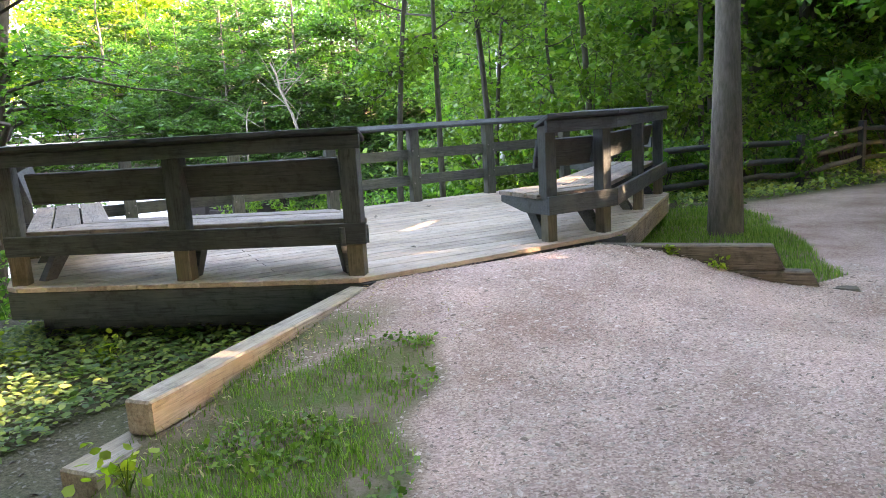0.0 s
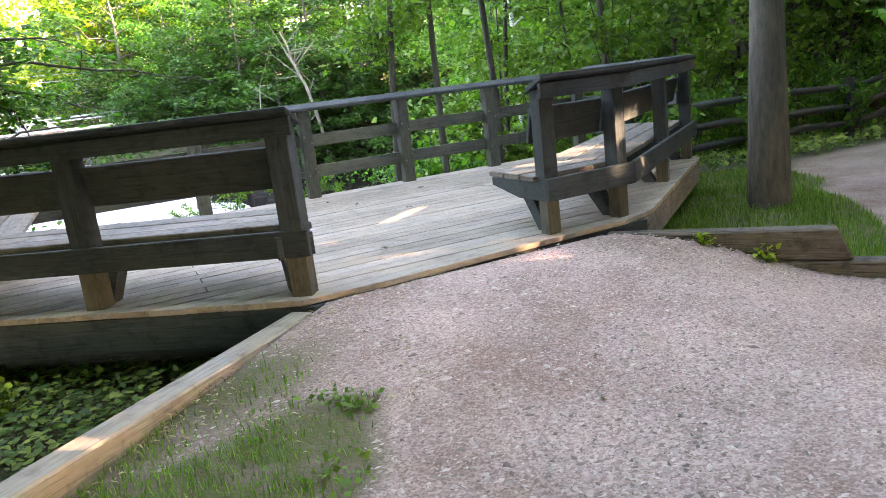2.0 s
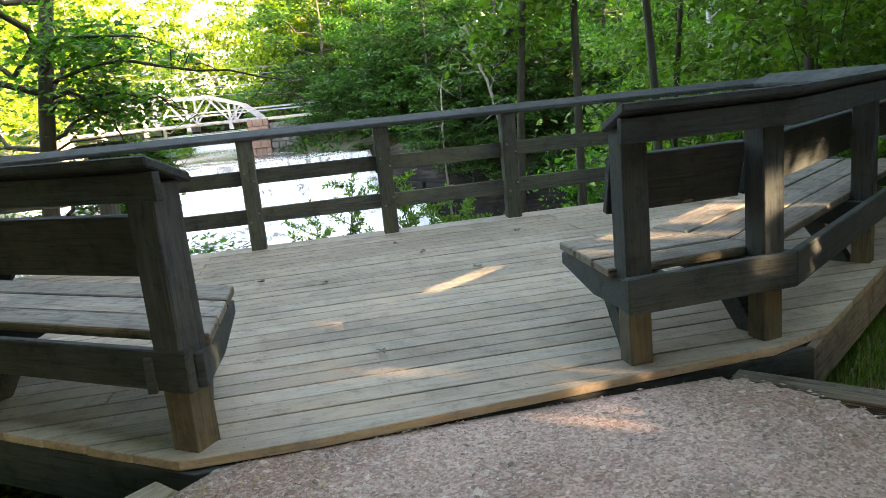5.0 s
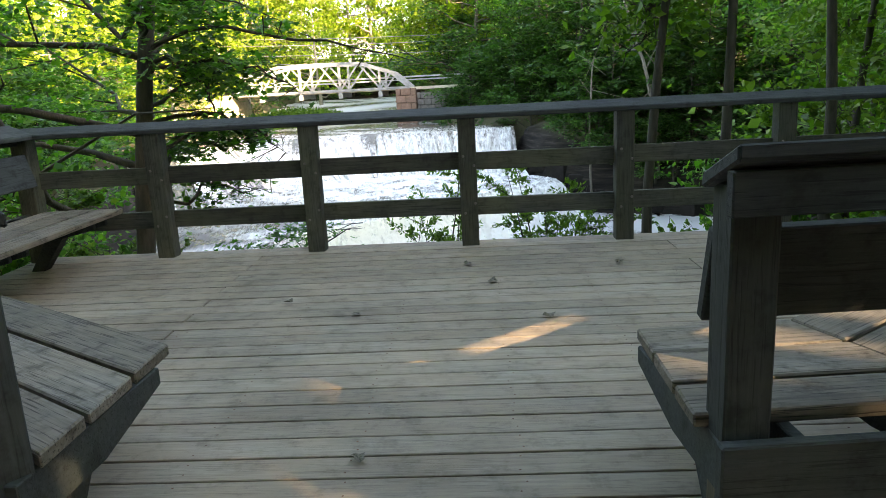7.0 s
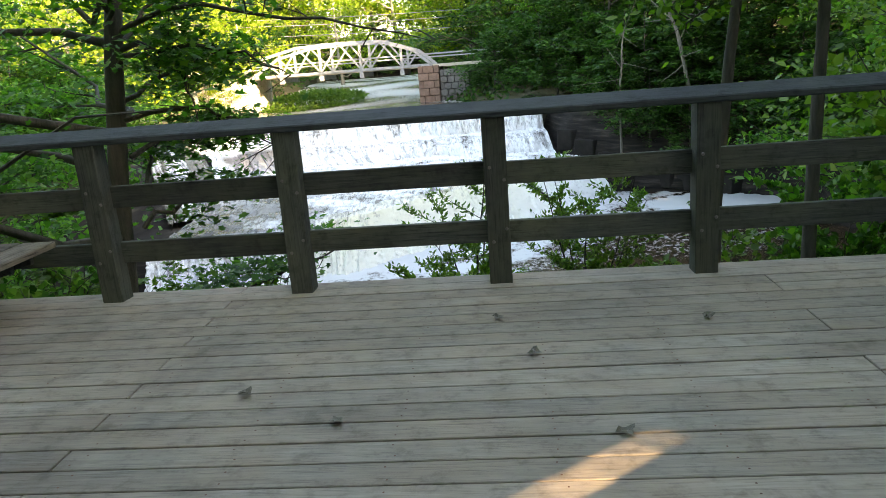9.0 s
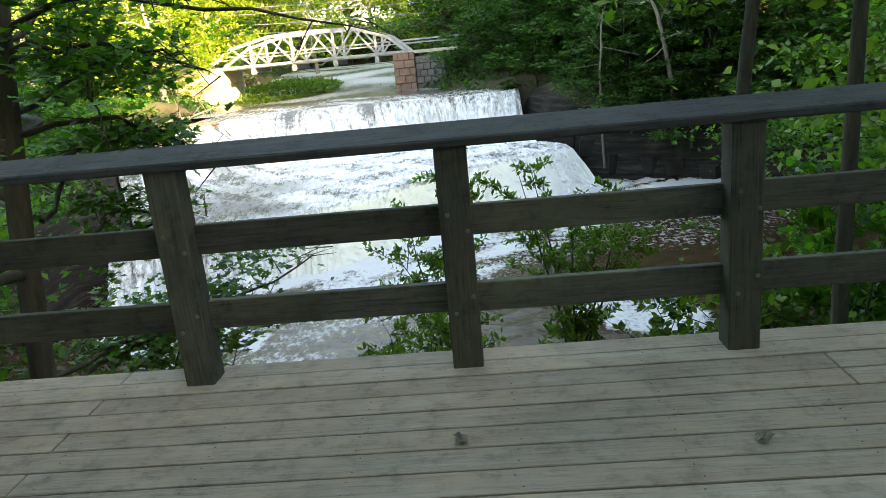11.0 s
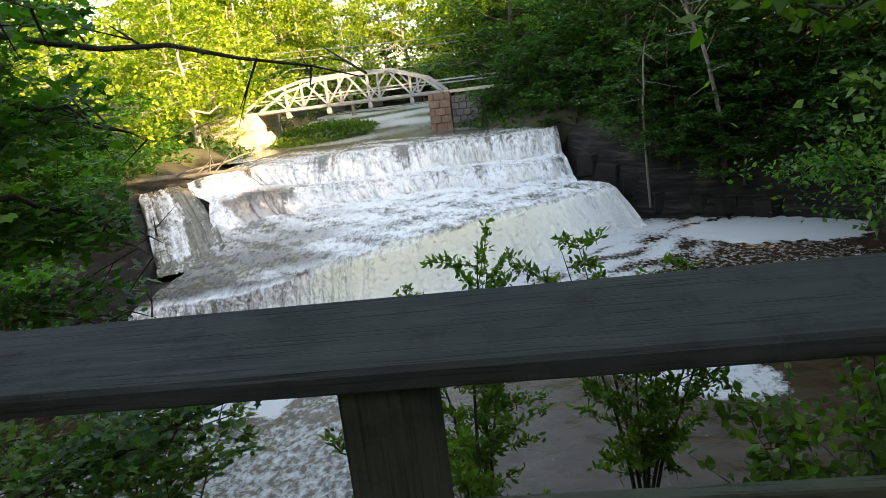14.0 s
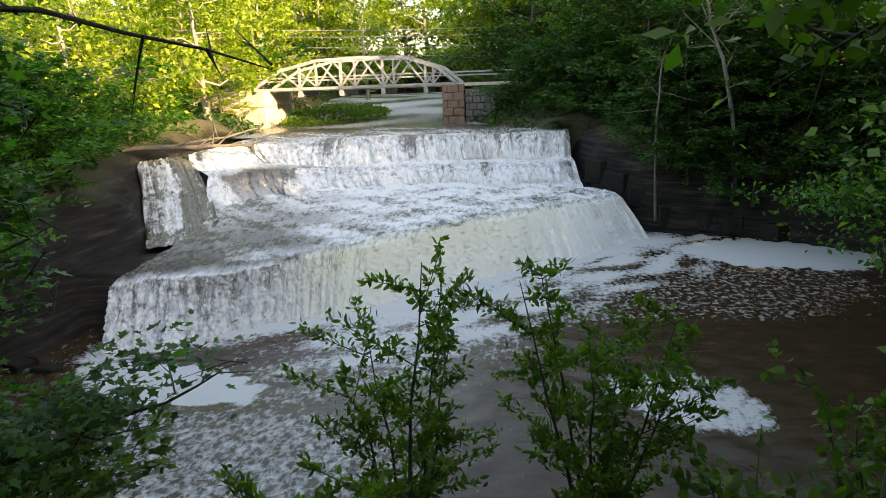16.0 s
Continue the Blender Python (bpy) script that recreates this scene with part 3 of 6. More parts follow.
    lawn = path * smooth(-(x - lawn_edge), -0.16, 0.12) * np.maximum(smooth(-y, 5.35 + 0.15 * np.sin(x * 5), 5.65), 0.85 * (1 - smooth(sl + 0.12 * wavy(x, y, 3.1), 0.15, 0.6)) * smooth(-y, 4.55, 5.1))
    lawn = np.maximum(lawn, (1 - gravel) * smooth(x, 2.4, 2.8) * near_zone * (1 - smooth(np.hypot(x - 4.4, y + 3.9), 2.6, 3.6)))
    gravel = gravel * (1 - lawn)
    rock = np.where((dl > -1) & (dl < 9) & (y > 12), 1 - smooth(dl + 0.5 * wavy(x, y, 0.9), 2.2, 4.6), 0) + np.where((dr > -1) & (dr < 3.2) & (y > 25), 1 - smooth(dr, 1.8, 3.0), 0)
    rock = np.clip(np.maximum(rock * rocky, np.where((dn < 0) & (dl < 0) & (dr < 0), 1.0, 0.0)), 0, 1)
    return z, gravel, lawn, rock


def steps(*runs):
    return np.unique(np.concatenate([np.arange(a, b, s) for a, b, s in runs]).round(3))


gx = steps((-900, -120, 60), (-120, -40, 5), (-40, -8, 0.8), (-8, -2.6, 0.3), (-2.6, 5.0, 0.07), (5.0, 12, 0.25), (12, 40, 0.8), (40, 120, 5), (120, 961, 60))
gy = steps((-900, -120, 60), (-120, -30, 5), (-30, -10, 0.6), (-10, -4.0, 0.07), (-4.0, 16, 0.4), (16, 60, 0.6), (60, 140, 2.5), (140, 961, 60))
GX, GY = np.meshgrid(gx, gy)
gz, gg, gl, gr = land(GX, GY)
fx, fy = len(gx), len(gy)
jj, ii = np.meshgrid(np.arange(fy - 1), np.arange(fx - 1), indexing="ij")
gq = np.stack([jj * fx + ii, jj * fx + ii + 1, (jj + 1) * fx + ii + 1, (jj + 1) * fx + ii], -1).reshape(-1, 4)
ground = new("ground", mesh_of("ground", np.stack([GX, GY, gz], -1).reshape(-1, 3), gq, GROUND, True, np.stack([gg, gl, gr], -1).reshape(-1, 3)))
tagged(ground, "gravel path, grass, forest soil and wet dark shale banks", "ground", kind="structure")


def height(x, y):
    return float(land(np.array([x]), np.array([y]))[0][0])


# ---- river, pool and waterfall ----
def sheet(name, x0, x1, y0, y1, step, z, mat, foam):
    xs, ys = np.arange(x0, x1 + step, step), np.arange(y0, y1 + step, step)
    X, Y = np.meshgrid(xs, ys)
    n, m = len(xs), len(ys)
    j, i = np.meshgrid(np.arange(m - 1), np.arange(n - 1), indexing="ij")
    q = np.stack([j * n + i, j * n + i + 1, (j + 1) * n + i + 1, (j + 1) * n + i], -1).reshape(-1, 4)
    Z = (z(X, Y) if callable(z) else z) + 0.025 * wavy(X, Y, 3.0) + 0.015 * wavy(Y, X, 7.0)
    f = foam(X, Y)
    return mesh_of(name, np.stack([X, Y, Z], -1).reshape(-1, 3), q, mat, True, np.stack([f, 0 * f, 0 * f], -1).reshape(-1, 3), "foam")


TOE = np.array([(-13.1, 21.9), (-9.6, 24.0), (-6.6, 25.7), (-3.8, 27.5), (-0.3, 31.3), (3.5, 35.1), (8.4, 39.7)])


def near_line(x, y, line):
    best = np.full(np.shape(x), 1e9)
    for (ax, ay), (bx, by) in zip(line[:-1], line[1:]):
        u = np.clip(((x - ax) * (bx - ax) + (y - ay) * (by - ay)) / ((bx - ax) ** 2 + (by - ay) ** 2), 0, 1)
        best = np.minimum(best, np.hypot(x - ax - u * (bx - ax), y - ay - u * (by - ay)))
    return best


def oval(x, y, cx, cy, a, b, turn):
    c, s = math.cos(turn), math.sin(turn)
    u, v = (x - cx) * c + (y - cy) * s, -(x - cx) * s + (y - cy) * c
    return 1 - smooth(np.hypot(u / a, v / b) + 0.10 * wavy(x, y, 1.2) + 0.10 * wavy(y, x, 4.1), 0.8, 1.15)


def pool_foam(x, y):
    d = near_line(x, y, TOE)
    f = (0.26 + 0.24 * smooth(x, -9, -4)) * (1 - smooth(d + 0.4 * wavy(x, y, 1.9), 0.1, 1.7))
    f = np.maximum(f, (0.23 + 0.14 * wavy(x - y, 0.4 * (x + y), 1.6)) * (1 - smooth(d, 3.0, 9.5)) * smooth(x, -9, -3))
    f = np.maximum(f, 0.75 * oval(x, y, 14.0, 36.1, 4.3, 2.7, -0.35))
    f = np.maximum(f, 0.70 * oval(x, y, -9.8, 19.6, 3.3, 1.3, -0.2))
    f = np.maximum(f, 0.12 * oval(x, y, 8.5, 29.5, 9.0, 4.6, 0.25))
    f = np.maximum(f, 0.27 * oval(x, y, 6.2, 19.2, 2.5, 1.8, -0.5))
    f = np.maximum(f, 0.11 * oval(x, y, -7.5, 14.5, 7.0, 3.2, 0.1))
    return f + 0.10 + 0.06 * (1 - smooth(x, -4, 5)) - 0.08 * oval(x, y, 7.5, 23.0, 5.0, 3.2, 0.0)


pool = new("pool_water", sheet("pool_water", -34, 30, 9.5, 43, 0.25, POOL_Z, POOL, pool_foam))
tagged(pool, "murky brown plunge pool with drifting white foam", "water", kind="structure")
def river_z(x, y):
    return TOP_Z - 0.06 + 1.7 * smooth(y, 62, 104)


river = new("river_water", sheet("river_water", -32, 8, 53.2, 150, 0.7, river_z, RIVER, lambda x, y: 0.27 + 0.12 * wavy(x, y, 0.35) + 0.10 * smooth(y, 64, 78)))
tagged(river, "shallow brown river above the waterfall", "water", kind="structure")

# rows across the fall from left to right: the river, the lip, ledges, the long shelf, its edge and the foot
FALL_ROWS = [
    [(-19.0, 57.0, -2.38), (-17.0, 57.0, -2.38), (-13.0, 57, -2.38), (-8.0, 57, -2.38), (-4.5, 57, -2.38), (-1.7, 57, -2.38), (4.6, 57.0, -2.38)],
    [(-18.9, 41.8, -2.45), (-17.4, 47.0, -2.42), (-13.2, 49.2, -2.42), (-8.0, 50.8, -2.42), (-4.5, 50.4, -2.42), (-1.7, 50.0, -2.42), (4.4, 51.0, -2.42)],
    [(-17.2, 39.5, -3.2), (-15.6, 44.2, -3.4), (-12.4, 46.6, -3.9), (-7.4, 48.6, -4.0), (-4.0, 48.4, -4.0), (-1.3, 48.2, -4.0), (4.5, 48.8, -4.0)],
    [(-16.2, 37.6, -3.4), (-14.6, 42.0, -3.55), (-11.9, 45.2, -4.0), (-7.0, 47.0, -4.08), (-3.7, 46.9, -4.08), (-1.0, 46.7, -4.08), (4.6, 47.4, -4.08)],
    [(-14.4, 34.5, -4.6), (-13.0, 38.5, -4.7), (-10.8, 42.6, -4.9), (-6.4, 44.6, -5.05), (-3.3, 44.4, -5.05), (-0.5, 44.2, -5.1), (4.9, 45.6, -5.15)],
    [(-13.6, 31.0, -5.0), (-12.2, 34.0, -5.05), (-9.9, 38.0, -5.1), (-5.9, 42.0, -5.12), (-2.9, 42.0, -5.15), (-0.2, 42.0, -5.18), (5.0, 44.0, -5.25)],
    [(-13.6, 23.9, -5.38), (-11.5, 25.2, -5.38), (-8.2, 26.9, -5.38), (-5.55, 29.8, -5.38), (-1.3, 35.0, -5.38), (2.4, 38.2, -5.38), (6.7, 41.6, -5.38)],
    [(-13.6, 23.5, -5.55), (-11.5, 24.8, -5.55), (-8.2, 26.5, -5.55), (-5.5, 29.3, -5.55), (-1.3, 34.4, -5.55), (2.5, 37.8, -5.55), (7.0, 41.4, -5.55)],
    [(-13.3, 21.9, -7.75), (-11.0, 23.2, -7.75), (-8.0, 24.9, -7.75), (-5.2, 26.6, -7.75), (-0.3, 31.3, -7.75), (3.5, 35.1, -7.75), (8.4, 39.7, -7.75)],
]


# how far the strands have run at each row: long on the flat shelf, so that they break up there
STRANDS = [0, 2.5, 4.2, 5.2, 6.8, 8.5, 14.5, 14.8, 17.0]


def waterfall():
    """One sheet of water over ledges: broken lips, thin places where the shale shows, and a long shelf."""
    rows = np.array(FALL_ROWS)
    nu = 420
    u = np.linspace(0, 1, nu)
    us = np.array([0, 0.12, 0.28, 0.48, 0.62, 0.76, 1.0])
    wide = np.stack([np.stack([np.interp(u, us, r[:, k]) for k in range(3)], -1) for r in rows])
    rng = np.random.default_rng(5)

    def ragged(knots, size):
        return np.interp(u, np.linspace(0, 1, knots), rng.normal(0, size, knots))

    ribs = ragged(110, 0.14)
    jags = [ragged(16, 0.5) + ragged(40, 0.25) + ragged(150, 0.13) for _ in rows]
    thin = [np.clip(ragged(44, 0.5) + ragged(120, 0.35), -0.4, 1.1) for _ in rows]
    lines, foam, tint, bare, vv = [], [], [], [], []
    shares = [0.06, 0.32, 0.52, 0.38, 0.54, 0.42, 0.32, 0.47, 0.64]
    count = [10, 22, 10, 22, 12, 40, 6, 40]
    for i in range(len(rows) - 1):
        for s in np.linspace(0, 1, count[i], endpoint=(i == len(rows) - 2)):
            p = wide[i] * (1 - s) + wide[i + 1] * s
            if i in (1, 3):         # falls: out at the top, steep below
                e = 1 - (1 - s) ** 1.6
                p[:, 1] = wide[i][:, 1] * (1 - e) + wide[i + 1][:, 1] * e
                p[:, 2] = wide[i][:, 2] + (wide[i + 1][:, 2] - wide[i][:, 2]) * s ** 1.3
            if i == 7:
                p[:, 2] = wide[7][:, 2] + (wide[8][:, 2] - wide[7][:, 2]) * s ** 1.05
            jag = jags[i] * (1 - s) + jags[i + 1] * s
            p[:, 1] += jag * (0.6 if i >= 5 else 1.0)
            steep = i in (1, 3, 7)
            p[:, 2] += 0.04 * wavy(p[:, 0], p[:, 1], 2.6) * (1.4 if i == 5 else 1) + rng.normal(0, 0.022, nu)
            p[:, 1] += (ribs * s + rng.normal(0, 0.05, nu)) if steep else 0
            lines.append(p)
            fu = np.full(nu, shares[i] * (1 - s) + shares[i + 1] * s)
            b = np.zeros(nu)
            if steep:               # dark gaps under the lip, closing towards the foot
                gap = np.clip(thin[i] - 0.25, 0, 1)
                fu = fu - (0.5 if i < 7 else 0.2) * gap * (1 - s) ** 0.8
            if i == 0:
                fu = fu + 0.12 * wavy(p[:, 0], p[:, 1], 0.9)
            if i == 2:
                fu = fu + 0.10 * thin[2]
            if i in (2, 3):         # dark outcrops on the left steps
                b = 0.9 * smooth(u + 0.05 * wavy(p[:, 0], p[:, 1], 1.3), 0.02, 0.07) * (1 - smooth(u + 0.06 * wavy(p[:, 1], p[:, 0], 1.7), 0.17, 0.24)) * (s if i == 2 else 1 - 0.5 * s)
            if i in (4, 5):         # the shelf: bare shale and thin water to the left, broken white to the right
                fu = fu * (0.5 + 0.5 * smooth(u, 0.05, 0.35)) + 0.15 * wavy(p[:, 0], p[:, 1], 1.1) + 0.10 * wavy(p[:, 1], p[:, 0], 3.1)
                b = (1 - smooth(u + 0.10 * wavy(p[:, 0], p[:, 1], 0.7), 0.14, 0.38)) * (0.35 + 0.62 * s if i == 5 else 0.35 * s)
            if i == 6:
                b = 0.8 * (1 - smooth(u, 0.2, 0.45)) * (1 - s)
            if i == 7:
                fu = fu - 0.15 * (1 - smooth(u, 0.22, 0.4)) * (1 - 0.3 * s) + 0.14 * smooth(u, 0.38, 0.6)
            foam.append(fu)
            tint.append((smooth(u, 0.2, 0.42) * (1 - 0.7 * smooth(u, 0.62, 0.95)) * (1 - 0.45 * s) if i >= 6 else (0.35 if i < 1 else 0.12)) * np.ones(nu))
            bare.append(b)
            vv.append(STRANDS[i] * (1 - s) + STRANDS[i + 1] * s)
    P = np.array(lines)
    m = len(P)
    j, i = np.meshgrid(np.arange(m - 1), np.arange(nu - 1), indexing="ij")
    q = np.stack([j * nu + i, j * nu + i + 1, (j + 1) * nu + i + 1, (j + 1) * nu + i], -1).reshape(-1, 4)
    uv = np.stack([np.broadcast_to(u, (m, nu)), np.broadcast_to((np.array(vv) / 10)[:, None], (m, nu))], -1).reshape(-1, 2)
    col = np.stack([np.array(foam), np.array(tint), np.array(bare)], -1).reshape(-1, 3)
    return mesh_of("waterfall", P.reshape(-1, 3), q, FALL, True, col, "foam", uv)


falls = new("waterfall", waterfall())
tagged(falls, "white water dropping over two broad shale ledges", "waterfall", kind="structure")


def side_cascade():
    rows = np.array([[(-21.2, 39.6, -2.66), (-19.6, 41.6, -2.6)], [(-20.0, 37.4, -2.74), (-17.9, 39.6, -2.75)], [(-18.6, 35.2, -4.0), (-15.8, 36.6, -3.9)],
                     [(-18.1, 34.2, -4.1), (-15.1, 35.5, -4.05)], [(-15.8, 30.2, -5.12), (-13.2, 32.0, -5.06)], [(-14.8, 28.3, -5.26), (-12.4, 30.2, -5.2)]])
    nu, per = 60, 10
    u = np.linspace(0, 1, nu)
    rng = np.random.default_rng(8)
    jag = np.interp(u, np.linspace(0, 1, 18), rng.normal(0, 0.10, 18))
    P, F, V, B = [], [], [], []
    for i in range(5):
        for s in np.linspace(0, 1, per, endpoint=(i == 4)):
            a = rows[i] * (1 - s) + rows[i + 1] * s
            p = a[0] + (a[1] - a[0]) * u[:, None]
            p[:, 1] += jag
            p[:, 2] += 0.008 * np.sin(u * 41 + 4 * jag) + rng.normal(0, 0.03, nu)
            P.append(p)
            F.append(0.22 + 0.13 * np.sin(u * 13 + 1.0 + 0.6 * i) + 0.08 * (i in (1, 3)) + 0.10 * np.sin(u * 41 + s * 2) - 0.12 * (i == 4) - 0.36 * smooth(u + 0.1 * np.sin(2.3 * (i + s)), 0.5, 0.78))
            B.append(smooth(np.abs(u - 0.5) + 0.03 * np.sin(u * 33 + 5 * (i + s)), 0.44, 0.5))
            V.append(i + s)
    P = np.array(P)
    m = len(P)
    j, i = np.meshgrid(np.arange(m - 1), np.arange(nu - 1), indexing="ij")
    q = np.stack([j * nu + i, j * nu + i + 1, (j + 1) * nu + i + 1, (j + 1) * nu + i], -1).reshape(-1, 4)
    uv = np.stack([np.broadcast_to(u * 0.13, (m, nu)), np.broadcast_to((np.array(V) / 10)[:, None], (m, nu))], -1).reshape(-1, 2)
    f = np.array(F)
    return mesh_of("side_cascade", P.reshape(-1, 3), q, FALL, True, np.stack([f, 0 * f, np.array(B)], -1).reshape(-1, 3), "foam", uv)


tagged(new("side_cascade", side_cascade()), "thin white cascade down the dark shale beside the falls", "waterfall", kind="structure")


# broken shale slabs round the left end of the falls
def slab(x, y, z, w, d, h, turn, seed):
    r = np.random.default_rng(seed)
    t = thing("shale_slab", "dark wet slab of shale beside the falling water", "rock", "shale slabs", at=(x, y, z))
    bm = bmesh.new()
    n = 7
    an = np.sort(r.uniform(0, 2 * np.pi, n) * 0.35 + np.linspace(0, 2 * np.pi, n, endpoint=False))
    rim = [(w * math.cos(a) * r.uniform(0.75, 1.1), d * math.sin(a) * r.uniform(0.75, 1.1)) for a in an]
    low = [bm.verts.new((px * 1.04, py * 1.04, -h)) for px, py in rim]
    top = [bm.verts.new((px, py, r.uniform(-0.06, 0.06))) for px, py in rim]
    bm.faces.new(low[::-1])
    bm.faces.new(top)
    for i in range(n):
        bm.faces.new((low[i], low[(i + 1) % n], top[(i + 1) % n], top[i]))
    bmesh.ops.recalc_face_normals(bm, faces=bm.faces[:])
    part("stone", bevelled(bm, 0.05), ROCK, t, m=Matrix.Rotation(turn, 4, "Z"))
    return t


for k, (x, y, z, w, d, h) in enumerate([(-15.6, 20.6, -7.3, 0.9, 0.7, 0.7), (-14.4, 20.4, -7.45, 0.6, 0.5, 0.5),
                                        (6.6, 46.3, -3.9, 1.0, 1.4, 1.4), (7.5, 44.7, -4.5, 1.3, 1.1, 1.3), (8.7, 43.3, -5.2, 1.2, 0.9, 1.2), (9.6, 42.2, -6.1, 1.3, 0.8, 1.2), (11.2, 41.5, -6.3, 1.5, 0.8, 1.1), (13.2, 40.7, -6.5, 1.4, 0.8, 1.0),
                                        (15.1, 39.7, -6.7, 1.5, 0.8, 1.0), (17.0, 38.3, -6.8, 1.3, 0.9, 0.9), (10.2, 43.4, -4.9, 1.6, 0.9, 1.1), (12.4, 42.3, -5.4, 1.7, 0.9, 1.1), (14.6, 41.3, -5.7, 1.5, 0.9, 1.0)]):
    slab(x, y, z, w, d, h, k * 0.9, 300 + k)


# ---- the viewing deck ----
EDGE = [(0.10, -4.28), (2.84, -4.08), (5.27, -2.15), (5.35, 0.22), (-2.45, 0.22), (-2.42, -2.56)]   # plan of the planking


def inset(points, d, closed=True):
    """The plan line moved inwards (to the left of its way) by d, mitred."""
    pts = [Vector(p) for p in points]
    n, out = len(pts), []
    for i, p in enumerate(pts):
        a = (p - pts[i - 1]).normalized() if closed or i else None
        b = (pts[(i + 1) % n] - p).normalized() if closed or i < n - 1 else None
        na = Vector((-a.y, a.x)) if a else None
        nb = Vector((-b.y, b.x)) if b else None
        if na and nb:
            m = (na + nb).normalized()
            out.append(p + m * d / max(0.3, m.dot(nb)))
        else:
            out.append(p + (na or nb) * d)
    return out


deck = thing("deck_floor", "grey weathered plank floor of the viewing deck", "floor", kind="structure")
PITCH = 0.149


def edge_x(y):
    """Where the plan's sides lie at y."""
    xs = []
    for (ax, ay), (bx, by) in zip(EDGE, EDGE[1:] + EDGE[:1]):
        if abs(ay - by) > 1e-6 and min(ay, by) - 1e-9 <= y <= max(ay, by) + 1e-9:
            xs.append(ax + (y - ay) / (by - ay) * (bx - ax))
    return (min(xs), max(xs)) if xs else None


rng = np.random.default_rng(3)
y = 0.215
row = 0
while y - PITCH > -4.30:
    y1, y0 = y, max(y - PITCH + 0.010, -4.275)
    hi, lo = edge_x(min(y1, 0.219)), edge_x(y0)
    if lo is None or hi is None:
        break
    joints = [[-0.42], [2.86], [-0.42, 2.86], []][(row * 7) % 4]
    cuts = [j for j in joints if lo[0] + 0.5 < j < lo[1] - 0.5]
    stops = [None] + cuts + [None]
    for a, b in zip(stops[:-1], stops[1:]):
        c = [(a + 0.003 if a is not None else lo[0], y0), (b - 0.003 if b is not None else lo[1], y0),
             (b - 0.003 if b is not None else hi[1], y1), (a + 0.003 if a is not None else hi[0], y1)]
        lift = rng.uniform(-0.002, 0.002)
        board("plank", c, -0.04 + lift, lift, DECK, deck, bevel=0.003)
    y -= PITCH
    row += 1
nails = []
for k in range(row):
    yy = 0.215 - PITCH * k
    for jx in np.arange(-2.12, 5.2, 0.6):
        e = edge_x(max(yy - 0.13, -4.27))
        if e and e[0] + 0.1 < jx < e[1] - 0.1:
            for dy in (0.035, 0.108):
                nx, ny, nr = jx + rng.normal(0, 0.012), yy - dy + rng.normal(0, 0.006), 0.0045
                a6 = np.linspace(0, 2 * np.pi, 6, endpoint=False)
                nails.append(np.c_[nx + nr * np.cos(a6), ny + nr * np.sin(a6), np.full(6, 0.0032)])
part("nail_heads", mesh_of("nail_heads", np.concatenate(nails), np.arange(6 * len(nails)).reshape(-1, 6), RUST), RUST, deck, "rusty nail heads")
# framing under the planks
for a, b in zip(EDGE, EDGE[1:] + EDGE[:1]):
    pa, pb = Vector(a), Vector(b)
    d = (pb - pa).normalized()
    n = Vector((-d.y, d.x))
    # fascia facing the sun: the paler seat wood stands for its light
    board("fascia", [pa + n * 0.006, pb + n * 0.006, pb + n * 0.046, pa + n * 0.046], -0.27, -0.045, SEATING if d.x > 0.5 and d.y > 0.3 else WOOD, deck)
    board("beam", [pa + n * 0.22 + d * 0.2, pb + n * 0.22 - d * 0.2, pb + n * 0.30 - d * 0.2, pa + n * 0.30 + d * 0.2], -0.42, -0.272, WOOD, deck)
for x in np.arange(-2.1, 5.2, 0.6):
    lo = -4.0 if 0.3 < x < 2.8 else (-2.5 - (x + 2.35) * 0.69 if x <= 0.3 else -4.0 + (x - 2.8) * 0.79) + 0.35
    board("joist", [(x, lo), (x, 0.1), (x - 0.04, 0.1), (x - 0.04, lo)], -0.26, -0.045, WOOD, deck)
for px, py in [(-2.1, -2.4), (0.3, -3.9), (2.7, -3.8), (4.9, -2.0), (-2.1, -0.2), (0.3, -0.2), (2.7, -0.2), (4.9, -0.2), (0.3, -2.0), (2.7, -2.0)]:
    upright("pier", px, py, 0.19, 0.19, height(px, py) - 0.3, -0.27, WOOD, deck)

CAP_Z0, CAP_Z1 = 1.080, 1.120     # at the outer edge; the cap slopes down towards the deck
BENCH_CAP = 0.036                 # the caps behind the benches stand a little higher and slope more


